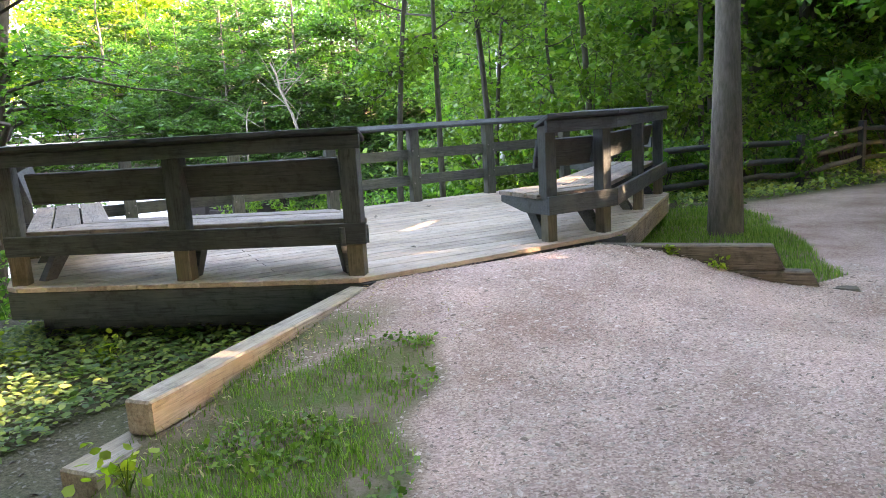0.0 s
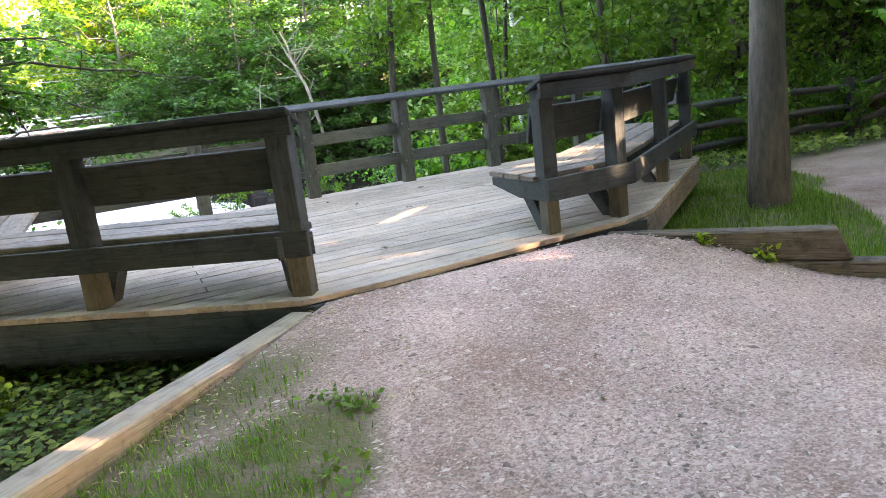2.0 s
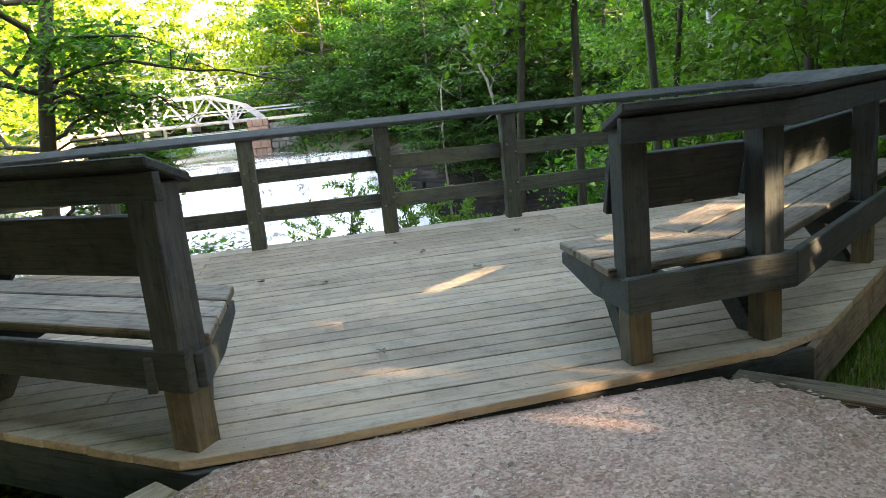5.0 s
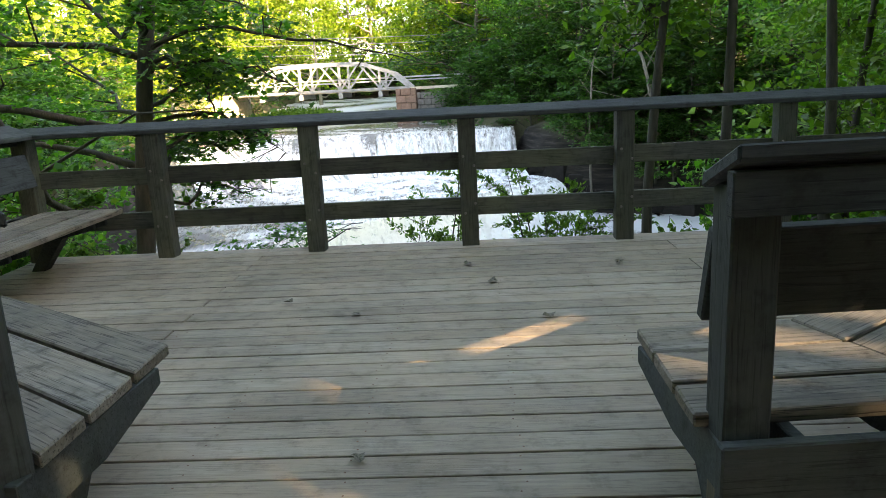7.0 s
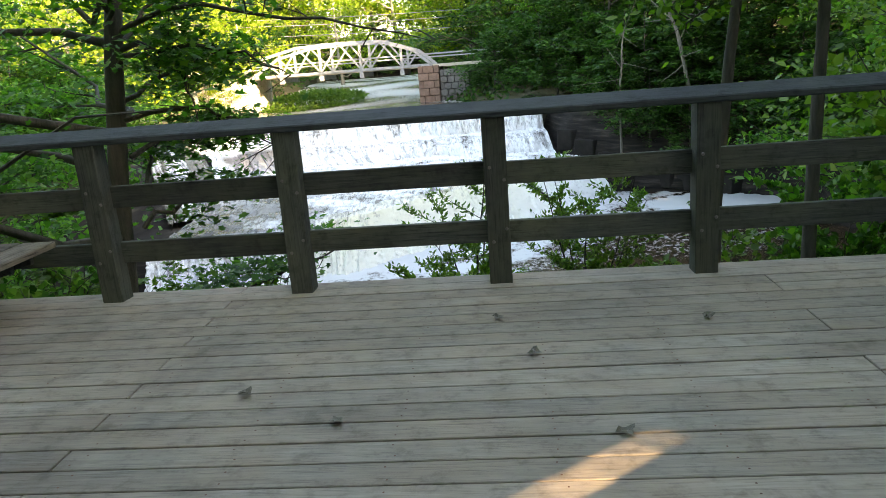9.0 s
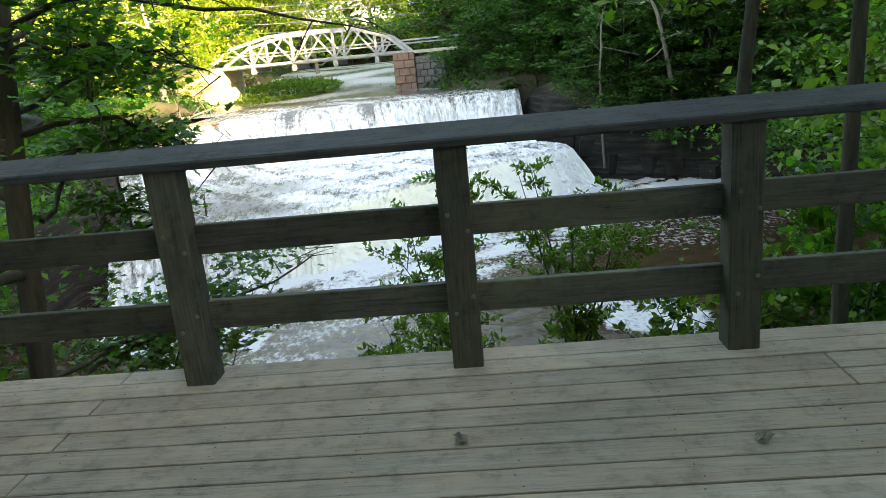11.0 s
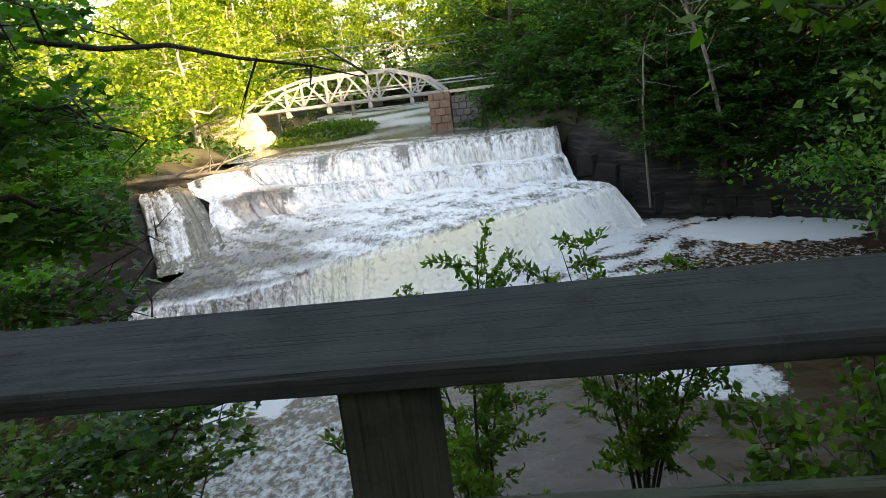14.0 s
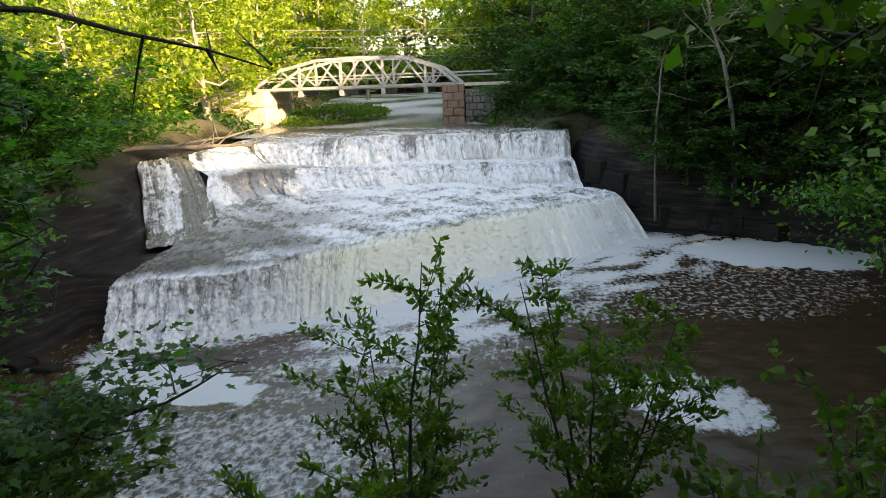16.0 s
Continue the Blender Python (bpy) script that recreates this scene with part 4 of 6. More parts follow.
def railing(line, posts, label, turns, apron=True, rails=True, end_cuts=(None, None), thick=0.14):
    """Posts along the inner side of a plan line, a broad cap on them, and two rails or a narrow apron."""
    rail = thing("railing", label, "railing", "deck railings", at=(*line[0], 0))
    back = Vector(line[0])

    def rel(p):
        return (p[0] - back.x, p[1] - back.y)

    inner, outer = inset(line, 0.185, False), inset(line, -0.02, False)
    if end_cuts[0] is not None:
        inner[0], outer[0] = (end_cuts[0], inner[0].y), (end_cuts[0], outer[0].y)
    for i in range(len(line) - 1):
        board("cap", [rel(outer[i]), rel(outer[i + 1]), rel(inner[i + 1]), rel(inner[i])], CAP_Z0 + BENCH_CAP * apron, CAP_Z1 + BENCH_CAP * apron, WOOD, rail, bevel=0.007)
        for v in rail.children[-1].data.vertices:
            v.co.z -= (0.43 if apron else 0.26) * v.co.y
        a, b = Vector(line[i]), Vector(line[i + 1])
        d = (b - a).normalized()
        n = Vector((-d.y, d.x))
        if apron:
            board("apron", [rel(a), rel(b), rel(b + n * 0.038), rel(a + n * 0.038)], 0.985, CAP_Z0 + 0.012, WOOD, rail)
    for (px, py), turn in zip(posts, turns):
        if apron:
            upright("post", px - back.x, py - back.y, thick, thick, 0.252, CAP_Z0 - 0.03, WOOD, rail, turn)
            upright("post_foot", px - back.x, py - back.y, thick - 0.012, thick - 0.012, -0.04, 0.25, MOSSY, rail, turn, "lighter mossy foot of the post")
        else:
            upright("post", px - back.x, py - back.y, thick, thick, -0.25, CAP_Z0 - 0.03, RAIL_WOOD, rail, turn)
    return rail, rel


# far railing, over the drop
FAR_Y = 0.07
far_posts = [(-2.36, FAR_Y), (-1.257, FAR_Y), (0.018, FAR_Y), (1.296, FAR_Y), (2.545, FAR_Y), (3.79, FAR_Y), (5.2, FAR_Y)]
far, rel = railing([(5.37, 0.17), (-2.5, 0.17)], far_posts, "grey weathered wooden railing with broad cap over the gorge", [0] * 7, apron=False)
for i, ((ax, ay), (bx, by)) in enumerate(zip(far_posts[:-1], far_posts[1:])):
    for z0, z1 in ((0.240, 0.382), (0.612, 0.753)):
        board("rail", [rel((ax - 0.05, 0.105)), rel((bx + 0.05, 0.105)), rel((bx + 0.05, 0.145)), rel((ax - 0.05, 0.145))], z0 + 0.004 * (i % 3 - 1), z1 + 0.004 * (i % 3 - 1), RAIL_WOOD, far)
bolt_bm = bmesh.new()
bmesh.ops.create_uvsphere(bolt_bm, u_segments=8, v_segments=5, radius=0.011, matrix=Matrix.Diagonal((1, 0.6, 1, 1)))
bolt_mesh = bpy.data.meshes.new("bolt")
bolt_bm.to_mesh(bolt_mesh)
bolt_bm.free()
bolt_mesh.materials.append(BOLT)
for px, py in far_posts[1:-1]:
    for z in (0.272, 0.350, 0.655, 0.733):
        bx = px + (0.05 if z in (0.350, 0.655) else -0.034)
        part("bolt", bolt_mesh, BOLT, far, m=Matrix.Translation((*rel((bx, FAR_Y - 0.071)), z)))

# left and right railings with their benches; the lines run with the deck on their left
LEFT = [(-2.40, 0.02), (-2.385, -2.545), (0.14, -4.235)]
RIGHT = [(1.93, -4.12), (2.76, -4.06), (5.25, -2.14)]
dl, dr = math.atan2(-1.69, 2.525), math.atan2(1.92, 2.42)
left_posts = [(-2.30, -0.9), (-2.30, -2.46), (-1.08, -3.30), (0.10, -4.11)]
_, rel_l = railing(LEFT, left_posts, "grey weathered wooden railing behind the corner bench", [0, dl / 2, dl, dl], end_cuts=(None, None))
right_posts = [(2.01, -3.99), (2.67, -3.95), (3.93, -3.04), (5.12, -2.10)]
_, rel_r = railing(RIGHT, right_posts, "grey weathered wooden railing behind the angled bench", [0.06, 0.2, dr, dr], thick=0.12)
side_rail, rel_s = railing([(5.25, -2.10), (5.33, 0.02)], [(5.22, -0.95)], "grey weathered wooden side railing of the deck", [0])
for z0, z1 in ((0.240, 0.382), (0.612, 0.753)):
    board("rail", [rel_s((5.18, -1.95)), rel_s((5.27, -0.02)), rel_s((5.23, -0.02)), rel_s((5.14, -1.95))], z0, z1, WOOD, side_rail)

SEAT = 0.435


def bench(line, label, cut_first, cut_last, brackets, backs):
    """A plank seat along a railing: mitred planks, brackets on the posts, an outer apron and a leaning back board."""
    b = thing("bench", label, "bench", "deck benches", at=(*line[0], 0))
    o = Vector(line[0])

    def rel(p):
        return (p[0] - o.x, p[1] - o.y)

    offs = [(0.16, 0.345), (0.362, 0.585), (0.602, 0.825)]
    for k, (lo, hi) in enumerate(offs):
        a, c = inset(line, lo, False), inset(line, hi, False)
        for side, cut in ((0, cut_first), (-1, cut_last)):
            if cut is not None:
                for pts in (a, c):
                    p, q = pts[side], pts[1 if side == 0 else -2]
                    t = (cut - q.x) / (p.x - q.x)
                    pts[side] = q + (p - q) * t
        for i in range(len(line) - 1):
            gap = 0.003
            d = (a[i + 1] - a[i]).normalized() * gap
            board("seat_plank", [rel(a[i] + d), rel(a[i + 1] - d), rel(c[i + 1] - d), rel(c[i] + d)], SEAT - 0.042, SEAT + 0.003 * ((i + k) % 2), SEATING, b, bevel=0.006)
    a, c = inset(line, -0.0, False), inset(line, 0.042, False)
    for i in range(len(line) - 1):
        board("apron", [rel(a[i]), rel(a[i + 1]), rel(c[i + 1]), rel(c[i])], 0.255, 0.42, WOOD, b, bevel=0.006)
    for (px, py), turn, long in brackets:
        for s in (-0.095, 0.095):
            m = Matrix.Translation((px - o.x, py - o.y, 0)) @ Matrix.Rotation(turn, 4, "Z")
            bm = bmesh.new()
            prof = [(-0.08, 0.25), (0.30, 0.25), (long, 0.33), (long, SEAT - 0.043), (-0.08, SEAT - 0.043)]
            va = [bm.verts.new((s - 0.019, u, z)) for u, z in prof]
            vb = [bm.verts.new((s + 0.019, u, z)) for u, z in prof]
            bm.faces.new(va)
            bm.faces.new(vb[::-1])
            for i in range(5):
                bm.faces.new((va[i], vb[i], vb[(i + 1) % 5], va[(i + 1) % 5]))
            bmesh.ops.recalc_face_normals(bm, faces=bm.faces[:])
            part("bracket", bevelled(bm, 0.004), WOOD, b, m=m)
        # slanting brace under the seat
        m = Matrix.Translation((px - o.x, py - o.y, 0)) @ Matrix.Rotation(turn, 4, "Z")
        bm = bmesh.new()
        prof = [(0.06, 0.0), (0.17, 0.0), (0.36, 0.26), (0.22, 0.26)]
        va = [bm.verts.new((-0.05, u, z)) for u, z in prof]
        vb = [bm.verts.new((0.05, u, z)) for u, z in prof]
        bm.faces.new(va)
        bm.faces.new(vb[::-1])
        for i in range(4):
            bm.faces.new((va[i], vb[i], vb[(i + 1) % 4], va[(i + 1) % 4]))
        bmesh.ops.recalc_face_normals(bm, faces=bm.faces[:])
        part("brace", bevelled(bm, 0.004), WOOD, b, m=m)
    for p, q in backs:
        p, q = Vector(p), Vector(q)
        d = (q - p).normalized()
        n = Vector((-d.y, d.x))
        m = Matrix.Translation((*rel((p + q) / 2 + n * 0.02), 0.665)) @ Matrix.Rotation(math.atan2(d.y, d.x), 4, "Z") @ Matrix.Rotation(radians(14), 4, "X")
        part("backrest", box_bm((q - p).length, 0.038, 0.265, 0.005), WOOD, b, m=m)
    return b


def normal_turn(a, b):
    """The turn that brings +y to the inner side of the line from a to b."""
    return math.atan2(b[1] - a[1], b[0] - a[0])


tl1, tl0 = normal_turn(LEFT[1], LEFT[2]), normal_turn(LEFT[0], LEFT[1])
bench(LEFT, "grey weathered three-plank corner bench on the deck edge", None, 0.215,
      [((-2.30, -0.25), tl0, 0.66), ((-2.30, -1.3), tl0, 0.66), ((-1.08, -3.30), tl1, 0.66), ((0.08, -4.08), tl1 + 0.55, 0.68), ((-2.22, -2.44), (tl0 + tl1) / 2, 0.8)],
      [((-2.19, -0.15), (-2.19, -2.40)), ((-2.13, -2.53), (0.06, -3.98))])
tr0, tr1 = normal_turn(RIGHT[0], RIGHT[1]), normal_turn(RIGHT[1], RIGHT[2])
bench(RIGHT, "grey weathered three-plank bench with a sunlit back board", 1.905, None,
      [((2.06, -4.0), tr0, 0.66), ((2.72, -3.95), (tr0 + tr1) / 2, 0.66), ((3.93, -3.04), tr1, 0.66), ((5.10, -2.12), tr1, 0.66)],
      [((1.945, -3.88), (2.62, -3.83)), ((2.66, -3.81), (5.02, -2.03))])

# ---- timbers that hold the path ----
def timber(t, a, b, z0, z1, wide, slant=0.0, mat=None):
    d = (Vector(b) - Vector(a))
    bm = box_bm(d.length, wide, z1 - z0, 0.012)
    if slant:
        for v in bm.verts:
            if v.co.x > d.length / 2 - 0.02:
                v.co.x += slant * (0.5 - (v.co.z / (z1 - z0)))
    m = Matrix.Translation((a[0] + d.x / 2 - t.location.x, a[1] + d.y / 2 - t.location.y, z0)) @ Matrix.Rotation(math.atan2(d.y, d.x), 4, "Z")
    part("timber", bm, mat or TIMBER, t, m=m)
    return t


edging = thing("timber_edging", "squared weathered timbers stepping down beside the gravel path", "edging", "path edgings", at=(0.02, -4.32, 0))
timber(edging, (0.02, -4.32), (-1.66, -5.84), -0.22, -0.045, 0.16)
timber(edging, (0.0, -4.36), (-1.94, -6.06), -0.42, -0.224, 0.21)
timber(edging, (-1.95, -6.2), (-2.45, -6.75), -0.62, -0.46, 0.16)
edging_r = thing("timber_edging", "dark squared timbers with slanting ends beside the path", "edging", "path edgings", at=(2.36, -4.19, 0))
timber(edging_r, (2.36, -4.19), (3.42, -5.32), -0.26, -0.045, 0.13, 0.10, TIMBER_DARK)
timber(edging_r, (2.5, -4.36), (3.62, -5.54), -0.48, -0.264, 0.13, 0.10, TIMBER_DARK)
timber(edging_r, (3.55, -5.48), (3.84, -5.80), -0.62, -0.40, 0.13, 0.08, TIMBER_DARK)

# ---- truss bridge up the river ----
BY, BZ = 66.0, 1.0
bx = [-24.2, -19.60, -15.65, -11.70, -7.75, -4.9]
bridge = thing("truss_bridge", "white steel pony truss bridge over the river", "bridge", at=(-13.75, BY, BZ))


def bar(name, a, b, w, h, mat=None, label=""):
    sh = Vector((13.75, -BY, -BZ))
    return beam(name, Vector(a) + sh, Vector(b) + sh, w, h, mat or STEEL, bridge, label, 0.0)


for ty in (BY, BY + 5.4):
    tops = [(-24.2, 1.05), (-21.4, 2.70), (-17.8, 3.50), (-13.7, 3.62), (-9.75, 3.52), (-6.6, 2.5), (-4.9, 1.05)]
    for (ax, az), (cx, cz) in zip(tops[:-1], tops[1:]):
        bar("top_chord", (ax, ty, az), (cx, ty, cz), 0.32, 0.28)
    bar("bottom_chord", (-24.3, ty, 1.0), (-4.8, ty, 1.0), 0.28, 0.24)
    for x in bx[1:-1]:
        z = np.interp(x, [p[0] for p in tops], [p[1] for p in tops])
        bar("vertical", (x, ty, 0.75), (x, ty, z), 0.22, 0.22)
        bar("floor_beam_end", (x, ty - 0.15, 0.50), (x, ty + 0.15, 0.50), 0.4, 0.5)
    for i in range(1, 6):
        x, z = tops[i]
        for nb in (bx[i - 1], bx[i]):
            if abs(nb - tops[0][0]) > 0.1 and abs(nb - tops[-1][0]) > 0.1:
                bar("diagonal", (x, ty, z), (nb, ty, 1.05), 0.16, 0.16)
    for z in (1.75, 2.05):
        bar("guard_rail", (-27, ty + 0.2, z), (2.0, ty + 0.2, z), 0.08, 0.10)
for x in bx[1:-1]:
    bar("floor_beam", (x, BY, 0.55), (x, BY + 5.4, 0.55), 0.25, 0.45)
bar("roadway", (-26, BY + 2.7, 0.9), (2.5, BY + 2.7, 0.9), 5.0, 0.25, CONCRETE)


def abutment(name, label, x0, x1, y0, y1, z0, z1, mat, rows, cols):
    """A bridge abutment of separate courses of blocks."""
    t = thing(name, label, "abutment", at=((x0 + x1) / 2, (y0 + y1) / 2, z0))
    r = np.random.default_rng(int(abs(x0) * 10))
    hz, wx, wy = (z1 - z0) / rows, (x1 - x0) / cols, (y1 - y0) / cols
    for k in range(rows):
        sh = 0.5 * (k % 2)
        for i in range(-1, cols):
            a, b = max(0, i + sh), min(cols, i + 1 + sh)
            if b - a < 0.2:
                continue
            g = 0.03
            bm = box_bm((b - a) * wx - g, y1 - y0 + r.uniform(-0.15, 0.15), hz - g, 0.04)
            part("block", bm, mat, t, m=Matrix.Translation(((a + b) / 2 * wx - (x1 - x0) / 2, r.uniform(-0.06, 0.06), k * hz)))
    return t


abutment("bridge_abutment", "red sandstone block pier under the bridge end", -6.2, -4.2, 65.2, 72, -3.2, 0.95, BLOCK, 6, 2)
abutment("wing_wall", "grey rubble wing wall beside the bridge pier", -4.15, -1.4, 65.6, 72, -3.2, 0.5, RUBBLE, 6, 4)
abutment("bridge_abutment", "pale sunlit concrete abutment under the bridge end", -30.0, -22.6, 64.5, 72, -3.4, 0.95, CONCRETE, 3, 2)
# power lines over the gorge
for k, (z, yy) in enumerate([(6.4, 84), (5.2, 84), (4.2, 84.5), (7.2, 85)]):
    cv = bpy.data.curves.new("power_line", "CURVE")
    cv.dimensions = "3D"
    cv.bevel_depth = 0.035
    sp = cv.splines.new("POLY")
    sp.points.add(20)
    for i in range(21):
        x = -45 + i * 4.5
        sp.points[i].co = (x, yy, z + 0.0009 * (x + 0) ** 2 - 0.2, 1)
    cv.materials.append(WIRE)
    tagged(new("power_line", cv), "thin power cable strung across the river", "cable", "power lines")


# ---- trees ----
def plant(proto, x, y, turn=0.0, size=1.0, z=None, tilt=0.0):
    zz = height(x, y) if z is None else z
    return copy_thing(proto, pose(x, y, zz, tilt, 0, turn) @ Matrix.Scale(size, 4))


def make_tree(at, height_, spread, n, leaf, seed, bark, green, label, group="", trim=False, name="tree", keep=None, flat=0.5, outline=None, **kw):
    tree, spots, r = tree_parts(name, height_, spread, n, leaf, seed, bark, green, at=(at[0], at[1], height(*at)), label=label, group=group, trim=trim, **kw)
    return add_crown(tree, spots, leaf, r, green, flat=flat, trim=trim, keep=keep, outline=outline)


# the big trunk beside the path and the tree at the deck's corner
make_tree((5.0, -3.34), 19, 4.0, 6000, 0.16, 11, BARK_GREY, LEAF, "tall tree with a straight smooth grey trunk beside the path", trim=True, bare=0.6, girth=0.152, straight=True)
make_tree((-3.2, 3.32), 12, 5.2, 22000, 0.125, 12, BARK, LEAF, "leafy maple with a dark trunk below the deck", trim=True, bare=0.2, girth=0.14, straight=True, lean=0.17, layers=0.12, limbs=20, arc=(1.9, 5.0), outline=LOBED, flat=0.7,
          own=[[(-2.73, 3.32, 1.85), (-2.1, 3.3, 2.12), (-1.5, 3.2, 2.12), (-0.54, 3.0, 1.87), (0.11, 3.0, 1.74), (0.75, 3.0, 1.58)], [(-2.73, 3.32, 1.5), (-2.3, 3.2, 1.72), (-1.95, 3.1, 1.5), (-1.82, 3.0, 1.2), (-1.7, 2.9, 0.8)],
               [(-2.73, 3.32, 0.6), (-2.3, 3.9, 0.9), (-1.7, 4.1, 0.8), (-1.3, 4.2, 0.6)], [(-2.73, 3.32, -0.2), (-2.3, 4.0, 0.1), (-1.6, 4.4, -0.1)], [(-2.73, 3.32, 1.2), (-2.5, 4.3, 1.5), (-1.9, 4.9, 1.4)],
               [(-2.73, 3.32, 1.8), (-2.6, 4.2, 2.3), (-2.0, 4.8, 2.4)], [(-2.73, 3.32, 0.2), (-3.0, 4.4, 0.6), (-2.6, 5.4, 0.6)], [(-3.0, 3.32, -1.6), (-2.79, 4.6, -1.6), (-1.77, 5.0, -1.25), (-0.97, 5.0, -0.97), (-0.41, 5.0, -0.72)],
               [(-3.0, 3.32, -1.4), (-2.6, 4.4, -1.45), (-1.9, 4.7, -1.3), (-1.2, 4.8, -1.2)],
               [(-2.73, 3.32, 1.7), (-1.9, 3.4, 1.75), (-1.3, 3.5, 1.6), (-0.9, 3.6, 1.35)], [(-2.73, 3.32, 1.0), (-2.0, 3.6, 1.1), (-1.5, 3.8, 0.8), (-1.2, 3.9, 0.5)], [(-2.73, 3.32, 2.0), (-2.2, 2.6, 2.4), (-1.4, 2.3, 2.3), (-0.7, 2.4, 2.05)]],
          keep=lambda p: (np.hypot(p[:, 0] + 2.73, p[:, 1] - 3.32) > 0.55) & (p[:, 0] < 0.85 - 0.55 * p[:, 1]) & (p[:, 1] > -1.0) & ((p[:, 1] > 1.2) | (p[:, 0] < -3.0)) | ((p[:, 2] < -0.55) & (p[:, 0] < -0.3) & (p[:, 1] > 3.6)))
# thin young trees close behind the railing
young = make_tree((3.26, 2.3), 10, 2.0, 3400, 0.12, 13, BARK, LEAF_SHRUB, "thin young tree behind the railing", "young trees", bare=0.5, girth=0.07, trim=True, straight=True, own=[[(3.26, 2.3, 2.0), (3.4, 2.7, 1.8), (3.25, 3.1, 1.55)]])
for x, y, s, a in [(4.08, 2.25, 1.05, 80), (5.5, 2.9, 1.1, 200), (6.4, 4.2, 1.0, 20), (7.4, 2.2, 1.15, 130), (7.6, 6.8, 0.9, 300), (9.2, 5.6, 1.1, 210), (9.6, 1.4, 1.0, 75), (10.5, 4.0, 1.2, 10)]:
    plant(young, x, y, a, s)

# mid-distance broadleaf trees, several shapes
# the third tree's lighter leaf colour makes up for missing light
mids = [make_tree(p, h, s, n, 0.25, sd, BARK, g, "broadleaf woodland tree in full summer leaf", "woodland trees", bare=b, girth=0.18)
        for p, h, s, n, sd, g, b in [((15.5, 8.6), 13, 4.6, 6500, 21, LEAF, 0.16), ((17.5, 14), 15, 5.0, 7000, 22, LEAF, 0.2), ((12, -1.5), 14, 4.8, 6600, 23, LEAF_SHRUB, 0.14), ((17, 24), 14, 5.2, 7000, 24, LEAF, 0.1)]]
# coarse-leaved trees for unseen spots, there to block sun and sky
cover = [make_tree(p, 14, 4.8, 1500, 0.52, sd, BARK, LEAF, "broadleaf woodland tree in full summer leaf", "woodland trees", bare=0.12, girth=0.18)
         for p, sd in [((-16, -16), 26), ((-22, -12), 27)]]
rng = np.random.default_rng(40)
MID = [(13, 3), (16, 6), (18, 0), (19, 10), (22, 16), (20, 20), (24, 6), (27, 12), (25, 24), (30, 20), (19.5, -3.2), (23, -3), (29, 1), (33, 10), (14.5, 5.5), (17.5, 12.5), (21, 29), (27, 32), (24, 38), (33, 30), (16.5, 9.5)]
for k, (x, y) in enumerate(MID):
    plant(mids[k % 3], x + rng.uniform(-0.8, 0.8), y + rng.uniform(-0.8, 0.8), rng.uniform(0, 360), rng.uniform(1.0, 1.35) if y > 14 else rng.uniform(0.8, 1.15))
# extra trees, many out of view, added to shade falls and left bank
for k, (x, y) in enumerate([(22.5, 24.5), (26, 21), (20.5, 28.5), (15.5, 5.5), (15, 2.5), (18, 5), (21, 2), (17.5, 3.5), (20, 6.5), (23, 4), (18.5, 11), (20.5, 13), (23, 10), (26, 17), (22.5, 21), (30, 14), (27, 8), (33, 22), (36, 16), (19, 8.5), (17, 9), (31, 27), (28.5, 23), (37, 28), (40, 20)]):
    plant(mids[k % 3], x, y, k * 67, 1.35)
for k, (x, y) in enumerate([(24, 2), (24.5, 8), (17.5, 8), (23.5, -1.8), (29, 5)]):
    plant(mids[k % 3], x, y, k * 67, 1.6)
# trees on the right bank of the falls; darker leaf colour stands for shade
darks = [mids[3]] + [make_tree(p, h, s, int(n * 0.7), 0.40, sd, BARK, LEAF_SHADE, "tree on the river bank with shade in its deep green leaf colour", "bank trees", bare=0.06, girth=0.2, puff_size=0.27, layers=0.2, flat=0.72, limbs=20)
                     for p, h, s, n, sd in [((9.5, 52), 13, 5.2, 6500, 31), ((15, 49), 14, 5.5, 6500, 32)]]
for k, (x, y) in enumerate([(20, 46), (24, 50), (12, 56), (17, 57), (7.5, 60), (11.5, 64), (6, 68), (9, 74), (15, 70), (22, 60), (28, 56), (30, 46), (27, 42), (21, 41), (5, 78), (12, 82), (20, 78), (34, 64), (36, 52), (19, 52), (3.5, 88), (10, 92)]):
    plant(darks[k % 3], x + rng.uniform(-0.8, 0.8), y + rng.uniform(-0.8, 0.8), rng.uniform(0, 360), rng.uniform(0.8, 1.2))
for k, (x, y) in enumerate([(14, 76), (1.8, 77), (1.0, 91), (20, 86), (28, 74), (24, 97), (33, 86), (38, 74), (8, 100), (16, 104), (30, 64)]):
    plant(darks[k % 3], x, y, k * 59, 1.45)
# trees on the left bank and far behind the bridge, sunlight put into their colours
suns = [make_tree(p, h, s, int(n * 0.62), 0.46, sd, BARK_PALE, LEAF_SUN, "tree across the river with sunlight in its yellow-green leaf colour", "far bank trees", bare=0.08, girth=0.24, puff_size=0.3, layers=0.24, limbs=20)
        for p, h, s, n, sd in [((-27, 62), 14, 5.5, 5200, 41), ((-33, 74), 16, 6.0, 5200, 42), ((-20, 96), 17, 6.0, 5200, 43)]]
for k in range(46):
    x = -62 + 84 * ((k * 0.618) % 1.0)
    y = 90 + 40 * ((k * 0.377) % 1.0)
    if not (-26 < x < -5 and y < 124):
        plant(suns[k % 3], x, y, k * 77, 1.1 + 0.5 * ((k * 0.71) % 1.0))
